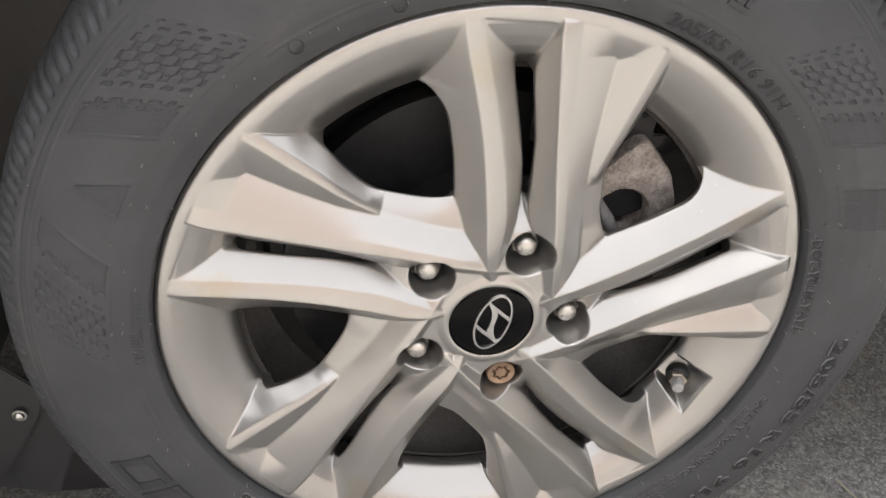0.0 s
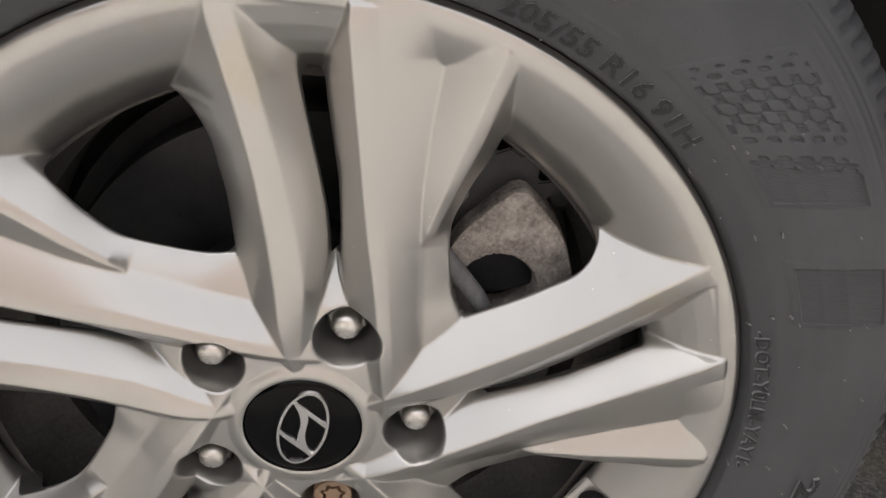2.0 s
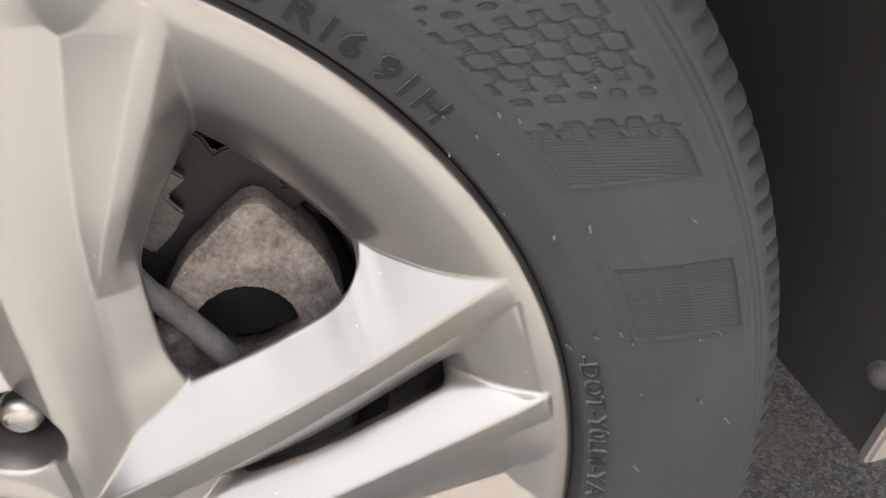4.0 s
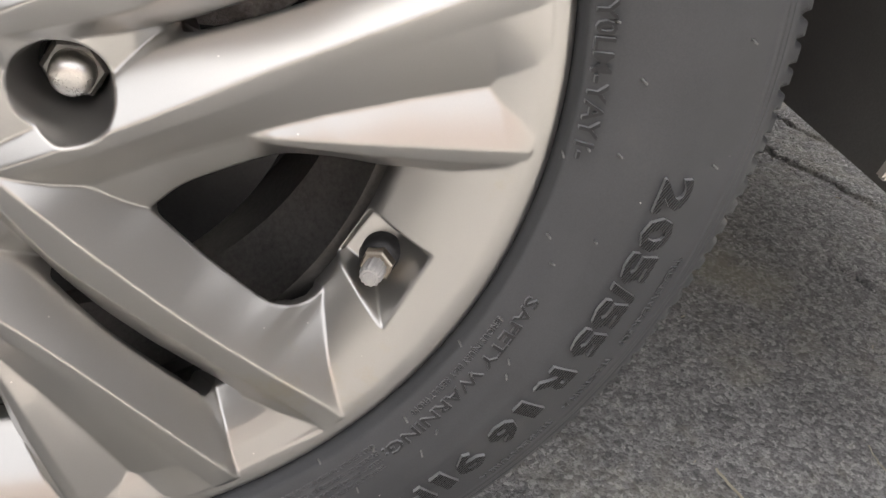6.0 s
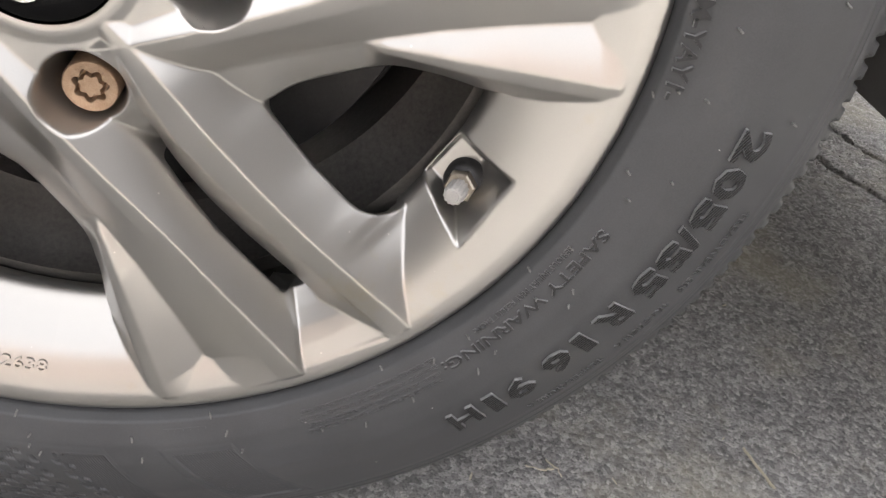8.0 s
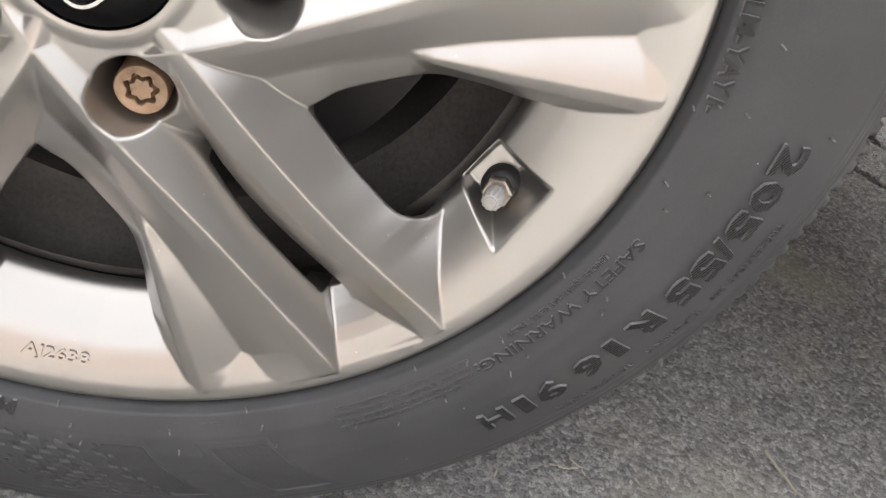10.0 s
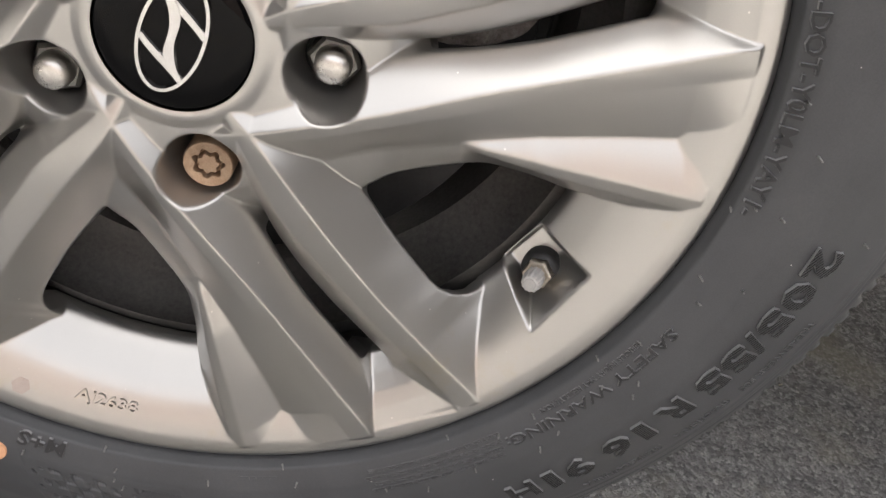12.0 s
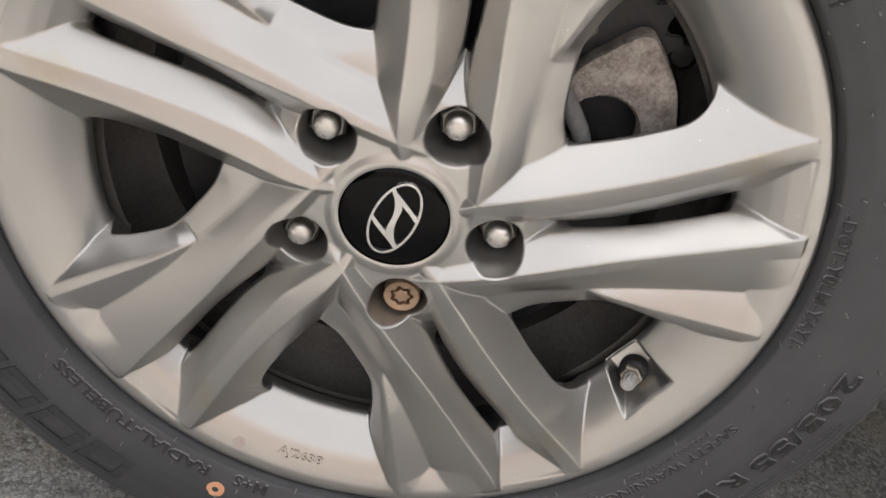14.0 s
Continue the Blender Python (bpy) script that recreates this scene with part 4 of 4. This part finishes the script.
def holed_plate(outline, hole, y0, y1, rough=0.0):
    """A plate with one round-cornered hole; both are walked round the hole's middle with the same number of points."""
    bm = bmesh.new()
    cx, cz, rx, rz = hole
    n = 96
    pts = np.array(outline + outline[:1])
    around = np.unwrap(np.arctan2(pts[:, 1] - cz, pts[:, 0] - cx))
    far = np.hypot(pts[:, 0] - cx, pts[:, 1] - cz)
    loops = []
    order = 1 if around[-1] > around[0] else -1
    angles = around[0] + order * 2 * math.pi * np.arange(n) / n
    dist = np.interp(angles * order, around * order, far)
    rng = random.Random(9)
    for s, y in ((0.0, y1), (0.0, y0 + 0.003), (0.04, y0), (0.35, y0 - 0.002), (0.7, y0 - 0.001), (0.94, y0), (1.0, y0 + 0.003), (1.0, y1)):
        ring = []
        for a, d in zip(angles, dist):
            h = 1 / math.hypot(math.cos(a) / rx, math.sin(a) / rz)
            q = d + (h - d) * s
            wob = rng.uniform(-1, 1) * rough
            ring.append(bm.verts.new((cx + q * math.cos(a), y + wob, cz + q * math.sin(a))))
        loops.append(ring)
    for a, b in zip(loops, loops[1:] + loops[:1]):
        for j in range(n):
            bm.faces.new((a[j], a[(j + 1) % n], b[(j + 1) % n], b[j]))
    return bm


part("caliper_bracket", holed_plate([(0.0655, 0.372), (0.0720, 0.386), (0.0775, 0.395), (0.0860, 0.403), (0.0935, 0.411), (0.1010, 0.417), (0.1060, 0.417), (0.1130, 0.4105), (0.1205, 0.402), (0.1265, 0.394), (0.1325, 0.380), (0.136, 0.360), (0.137, 0.335), (0.130, 0.318), (0.110, 0.308), (0.085, 0.308), (0.068, 0.325), (0.062, 0.350)], (0.0965, 0.3595, 0.0205, 0.0195), 0.046, 0.072, 0.0008), RUST, brake, None, "rusty cast iron caliper bracket")
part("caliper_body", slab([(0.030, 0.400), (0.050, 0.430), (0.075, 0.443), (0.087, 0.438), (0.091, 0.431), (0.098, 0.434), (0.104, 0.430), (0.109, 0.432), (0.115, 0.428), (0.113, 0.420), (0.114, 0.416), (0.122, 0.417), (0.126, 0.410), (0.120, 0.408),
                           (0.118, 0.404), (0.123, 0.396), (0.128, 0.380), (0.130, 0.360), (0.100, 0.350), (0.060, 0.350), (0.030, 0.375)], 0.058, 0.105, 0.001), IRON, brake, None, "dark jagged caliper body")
part("slide_pin_boot", turned([(0.0, 0.068), (0.006, 0.068), (0.0095, 0.071), (0.0115, 0.077), (0.0105, 0.081), (0.0120, 0.086), (0.0110, 0.091), (0.0125, 0.097), (0.0125, 0.112), (0.0, 0.112)], 32), IRON, brake, pose(0.129, 0, 0.404), "black rubber pin boot")
part("pad_clip", slab([(0.040, 0.398), (0.052, 0.394), (0.060, 0.399), (0.066, 0.394), (0.074, 0.402), (0.079, 0.410), (0.073, 0.417), (0.081, 0.424), (0.070, 0.432), (0.055, 0.428), (0.040, 0.420)], 0.052, 0.056, 0.001), BARREL, brake, None, "brown dusty pad clip")
part("brake_pad", slab([(0.030, 0.405), (0.062, 0.410), (0.088, 0.424), (0.092, 0.436), (0.060, 0.446), (0.030, 0.440)], 0.066, 0.074, 0.002), BARREL, brake, None, "brown dusty brake pad edge")
part("brake_hose", tube([(0.050, 0.052, 0.400), (0.057, 0.044, 0.392), (0.0636, 0.040, 0.385), (0.0701, 0.040, 0.3784), (0.0776, 0.040, 0.369), (0.0844, 0.040, 0.3604), (0.0901, 0.041, 0.3501), (0.0955, 0.043, 0.334), (0.100, 0.047, 0.316)], 0.0050, 16), HOSE, brake, None, "dusty grey brake hose")
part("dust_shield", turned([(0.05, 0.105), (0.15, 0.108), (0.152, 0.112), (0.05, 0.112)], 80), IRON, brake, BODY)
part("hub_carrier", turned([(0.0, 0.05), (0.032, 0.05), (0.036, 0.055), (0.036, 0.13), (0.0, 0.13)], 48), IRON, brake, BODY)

# ---- the car round the wheel ----
car = thing("parked_car", "silver parked car side with a black plastic wheel arch liner", "car")


def arch_sheet(radius, thick, y0, y1, a0, a1, n=72):
    bm = bmesh.new()
    rows = []
    for k in range(n + 1):
        a = radians(a0 + (a1 - a0) * k / n)
        rows.append([bm.verts.new((r * math.cos(a), y, r * math.sin(a))) for r, y in ((radius, y0), (radius, y0 + (y1 - y0) * 0.5), (radius, y1), (radius + thick, y1), (radius + thick, y0))])
    for a, b in zip(rows, rows[1:]):
        for i in range(5):
            bm.faces.new((a[i], a[(i + 1) % 5], b[(i + 1) % 5], b[i]))
    bm.faces.new(rows[0])
    bm.faces.new(rows[-1])
    return bm


liner = part("wheel_arch_liner", arch_sheet(0.396, 0.006, 0.034, 0.30, -7.2, 199.0), LINER, car, BODY, "black plastic wheel arch liner")
part("inner_wall", slab([(-0.55, 0.12), (0.55, 0.22), (0.55, 0.85), (-0.55, 0.85)], 0.29, 0.30), LINER, car)
part("liner_flap", slab([(-0.352, 0.240), (-0.318, 0.205), (-0.322, 0.187), (-0.336, 0.159), (-0.361, 0.116), (-0.380, 0.100), (-0.460, 0.120), (-0.460, 0.240)], 0.060, 0.064, 0.0012), FLAP, car, None, "scuffed black plastic flap")
part("liner_flap", slab([(-0.300, 0.200), (-0.304, 0.145), (-0.326, 0.086), (-0.352, 0.092), (-0.372, 0.100), (-0.345, 0.200)], 0.068, 0.072, 0.0012), FLAP, car, None, "scuffed black plastic flap")
part("liner_flap", slab([(-0.350, 0.160), (-0.240, 0.150), (-0.250, 0.030), (-0.352, 0.030)], 0.120, 0.126, 0.0012), FLAP, car, None, "scuffed black plastic flap")
# Unseen trays and far wheel, added to keep light off the ground below.
part("unseen_tray", slab([(0.43, -0.02), (0.98, 0.03), (0.98, 0.05), (0.43, 0.0)], 0.40, 1.6), LINER, car, pose(0, 0, 0.27))
part("unseen_tray", slab([(-2.2, -0.02), (-0.46, -0.02), (-0.46, 0.0), (-2.2, 0.0)], 0.06, 1.6), LINER, car, pose(0, 0, 0.25))
part("unseen_far_wheel", turned([(0.10, 1.42), (0.30, 1.42), (0.315, 1.44), (0.315, 1.60), (0.10, 1.60)], 40), RUBBER, car, BODY)
for x, z, y in ((-0.337, 0.185, 0.056), (0.3948, 0.2985, 0.048)):
    right = x > 0
    m = pose(x, y, z, 0, 0, -70) if right else pose(x, y, z) @ Matrix.Scale(0.62, 4)
    bolt = part("liner_bolt", turned([(0.0, -0.0042), (0.0025, -0.0041), (0.0050, -0.0032), (0.0062, -0.0015), (0.0066, 0.0), (0.0085, 0.0004), (0.0085, 0.002), (0.0, 0.002)], 24), STEEL if not right else HOSE, liner, m, "small round fixing bolt")
# unseen body side, added to close and shade the arch: arch cut out, lip folded inwards
bm = bmesh.new()
n = 60
inner, outer, fold = [], [], []
for k in range(n + 1):
    a = radians(-6 + 216 * k / n)
    r = 0.425
    p = Vector((r * math.cos(a), 0, r * math.sin(a)))
    far = 0.95 / max(abs(math.cos(a)), abs(math.sin(a)) * 1.35, 0.3)
    q = Vector((far * math.cos(a), 0, far * math.sin(a)))
    inner.append(bm.verts.new(p + Vector((0, -0.012, 0))))
    outer.append(bm.verts.new(q + Vector((0, -0.012 + 0.03 * (far - r), 0))))
    fold.append(bm.verts.new(p + Vector((0, 0.02, 0)) + p.normalized() * 0.004))
for k in range(n):
    bm.faces.new((inner[k], inner[k + 1], outer[k + 1], outer[k]))
    bm.faces.new((fold[k], fold[k + 1], inner[k + 1], inner[k]))
part("unseen_wing_panel", bm, PAINT, car, BODY, "unseen silver body panel that shades the arch")
# Unseen upper body, sides and floor, added to block sun and sky from behind.
part("unseen_bonnet", slab([(-2.2, 0.985), (1.0, 0.985), (1.0, 1.005), (-2.2, 1.005)], 0.012, 1.72, 0.004), PAINT, car, None, "unseen silver upper body that blocks sun and sky")
part("unseen_body_side", slab([(-2.2, 0.25), (-0.955, 0.25), (-0.955, 0.983), (-2.2, 0.983)], 0.006, 0.020, 0.004), PAINT, car)
part("unseen_body_end", slab([(0.98, 0.30), (1.0, 0.30), (1.0, 0.983), (0.98, 0.983)], 0.02, 1.70), PAINT, car)
part("unseen_far_side", slab([(-2.2, 0.25), (1.0, 0.25), (1.0, 0.983), (-2.2, 0.983)], 1.70, 1.715), PAINT, car)
part("unseen_floor_pan", slab([(-0.45, 0.27), (0.42, 0.27), (0.42, 0.29), (-0.45, 0.29)], 0.32, 1.40), LINER, car)
part("bumper_edge", slab([(0.3796, 0.2631), (0.3906, 0.3043), (0.405, 0.350), (0.56, 0.360), (0.56, 0.282), (0.4032, 0.2688)], 0.025, 0.033, 0.002), PAINT, car, None, "silver painted bumper edge")

# ---- ground and surroundings ----


def ground_mesh():
    def lines(lo, hi, step, far):
        core = np.arange(lo, hi, step)
        grow = [step]
        while sum(grow) < far:
            grow.append(grow[-1] * 1.25)
        return np.concatenate([lo - np.cumsum(grow)[::-1], core, core[-1] + np.cumsum(grow)])

    xs, ys = lines(-0.5, 0.9, 0.004, 60), lines(-0.16, 1.1, 0.004, 60)
    X, Y = np.meshgrid(xs, ys, indexing="ij")
    rs = np.random.RandomState(3)
    coarse = rs.uniform(-1, 1, X.shape)
    for _ in range(2):
        coarse = (coarse + np.roll(coarse, 1, 0) + np.roll(coarse, 1, 1) + np.roll(np.roll(coarse, 1, 0), 1, 1)) / 4 * 1.35
    wave = np.sin(X * 9.1 + 1.3 * np.sin(Y * 6.3)) + np.sin(Y * 11.7 + 1.9 * np.sin(X * 7.7))
    near = ((X > -0.5) & (X < 0.9) & (Y > -0.16) & (Y < 1.1))
    Z = np.where(near, np.clip(coarse * 0.0014, -0.0018, 0.0011) + 0.0004 * wave, 0)
    # cracks across the surface beside the car's nose
    for x0, y0, x1, y1 in ((0.690, 0.614, 0.800, 0.405), (0.760, 0.696, 0.850, 0.503), (0.640, 0.345, 0.700, 0.274)):
        run = math.hypot(x1 - x0, y1 - y0)
        ux, uy = (x1 - x0) / run, (y1 - y0) / run
        s = (X - x0) * ux + (Y - y0) * uy
        d = (X - x0) * uy - (Y - y0) * ux + 0.003 * np.sin(s * 70) + 0.002 * np.sin(s * 190 + 1)
        Z = Z - 0.006 * np.clip(1.3 - np.abs(d) / 0.0045, 0, 1) * np.clip(np.minimum(s, run - s) / 0.02, 0, 1)
    Z = np.where((np.abs(X) < 0.12) & (Y > -0.02) & (Y < 0.22), np.minimum(Z, 0.0), Z)
    n, m = X.shape
    idx = np.arange(n * m).reshape(n, m)
    quads = np.stack([idx[:-1, :-1], idx[1:, :-1], idx[1:, 1:], idx[:-1, 1:]], -1).reshape(-1, 4)
    me = bpy.data.meshes.new("ground")
    me.from_pydata(np.stack([X, Y, Z], -1).reshape(-1, 3).tolist(), [], quads.tolist())
    me.update()
    return smooth(me)


tagged(put("ground", ground_mesh(), ASPHALT, None), "worn dark grey asphalt with pale grit", "ground", kind="structure")


def scattered(name, mat_, count, seed, size, flat, label, category):
    """Small loose pieces lying on the ground, joined."""
    rng = random.Random(seed)
    verts, faces = [], []
    for _ in range(count):
        x, y = rng.uniform(-0.48, 0.78), rng.uniform(-0.14, 1.0)
        if math.hypot(x, (y - 0.1) * 0.6) < 0.13 and y < 0.25:
            continue
        s = size * rng.uniform(0.35, 1.0)
        turn = rng.uniform(0, math.pi)
        long = s * (rng.uniform(3, 8) if flat else 1.0)
        base = len(verts)
        for k in range(5):
            a = 2 * math.pi * k / 5 + rng.uniform(-0.3, 0.3)
            u, v = long * math.cos(a), s * math.sin(a)
            verts.append((x + u * math.cos(turn) - v * math.sin(turn), y + u * math.sin(turn) + v * math.cos(turn), -0.0004))
        for k in range(5):
            vx, vy, _z = verts[base + k]
            verts.append((x + (vx - x) * 0.7, y + (vy - y) * 0.7, s * (0.35 if flat else 0.8) + 0.0004))
        for k in range(5):
            faces.append((base + k, base + (k + 1) % 5, base + 5 + (k + 1) % 5, base + 5 + k))
        faces.append(tuple(base + 5 + k for k in range(5)))
    me = mesh_of(name, verts, faces, 30)
    return tagged(put(name, me, mat_, None), label, category, kind="stuff")


scattered("grit", STONE, 2600, 11, 0.0014, False, "pale grit scattered over the asphalt", "grit")
def strand(points, radius, seed):
    """One bent dry stalk on the ground."""
    rng = random.Random(seed)
    pts = []
    for (ax, ay), (bx, by) in zip(points, points[1:]):
        for k in range(5):
            f = k / 5
            pts.append((ax + (bx - ax) * f + rng.uniform(-1, 1) * 0.0006, ay + (by - ay) * f + rng.uniform(-1, 1) * 0.0006, radius + rng.uniform(0, 0.0006)))
    return tube(pts, radius, 6)


for k, (pts, radius) in enumerate((([(0.4198, 0.0960), (0.4240, 0.0800), (0.4310, 0.0570)], 0.0010), ([(0.258, 0.0630), (0.268, 0.0615), (0.279, 0.0635)], 0.0007), ([(0.272, 0.070), (0.279, 0.0630), (0.281, 0.0560)], 0.0005), ([(0.548, 0.112), (0.545, 0.095), (0.549, 0.080)], 0.0005))):
    tagged(part("straw_stalk", strand(pts, radius, k), STRAW, None), "thin bent dry stalk lying on asphalt", "straw")
for k, (x, y, size) in enumerate(((0.512, 0.2035, 0.0030), (0.5155, 0.2005, 0.0038), (0.520, 0.2030, 0.0022), (0.5235, 0.1990, 0.0030), (0.5290, 0.2000, 0.0020), (0.5335, 0.1985, 0.0028), (0.5180, 0.1965, 0.0018), (0.5400, 0.1970, 0.0018), (0.487, 0.215, 0.002))):
    rng = random.Random(40 + k)
    bm = bmesh.new()
    bmesh.ops.create_icosphere(bm, subdivisions=2, radius=1.0)
    for v in bm.verts:
        v.co = Vector((v.co.x * size * 1.3, v.co.y * size * 0.8, v.co.z * size * 0.35)) * rng.uniform(0.5, 1.35)
    tagged(part("pale_crumb", bm, STONE, None, pose(x, y, size * 0.2, 0, 0, 40 * k), "", 25), "pale dry crumb of dirt on asphalt", "crumb", "crumbs on the asphalt")
scattered("straw_flecks", STRAW, 130, 12, 0.0011, True, "dry pale straw flecks on the asphalt", "straw")
# plain unseen walls that close the yard: behind the camera to bounce light, at its sides to block it
for name, pts, tall in (("bounce_wall_south", ((-4.2, -7), (4.8, -7)), 2.6), ("blocker_wall_west", ((-4.2, -7), (-4.2, 9)), 2.9), ("blocker_wall_east", ((4.8, 9), (4.8, -7)), 2.9)):
    (ax, ay), (bx, by) = pts
    n = Vector((by - ay, ax - bx, 0)).normalized() * 0.2
    bm = bmesh.new()
    low = [bm.verts.new((x, y, -0.05)) for x, y in ((ax, ay), (bx, by), (bx + n.x, by + n.y), (ax + n.x, ay + n.y))]
    high = [bm.verts.new((v.co.x, v.co.y, tall)) for v in low]
    bm.faces.new(low)
    bm.faces.new(high)
    for k in range(4):
        bm.faces.new((low[k], low[(k + 1) % 4], high[(k + 1) % 4], high[k]))
    south = name == "bounce_wall_south"
    tagged(part(name, bm, WALL if south else SIDE_WALL, None), "plain warm grey wall, unseen, added to bounce light" if south else "plain dark wall, unseen, added to block side light", "wall", kind="structure")
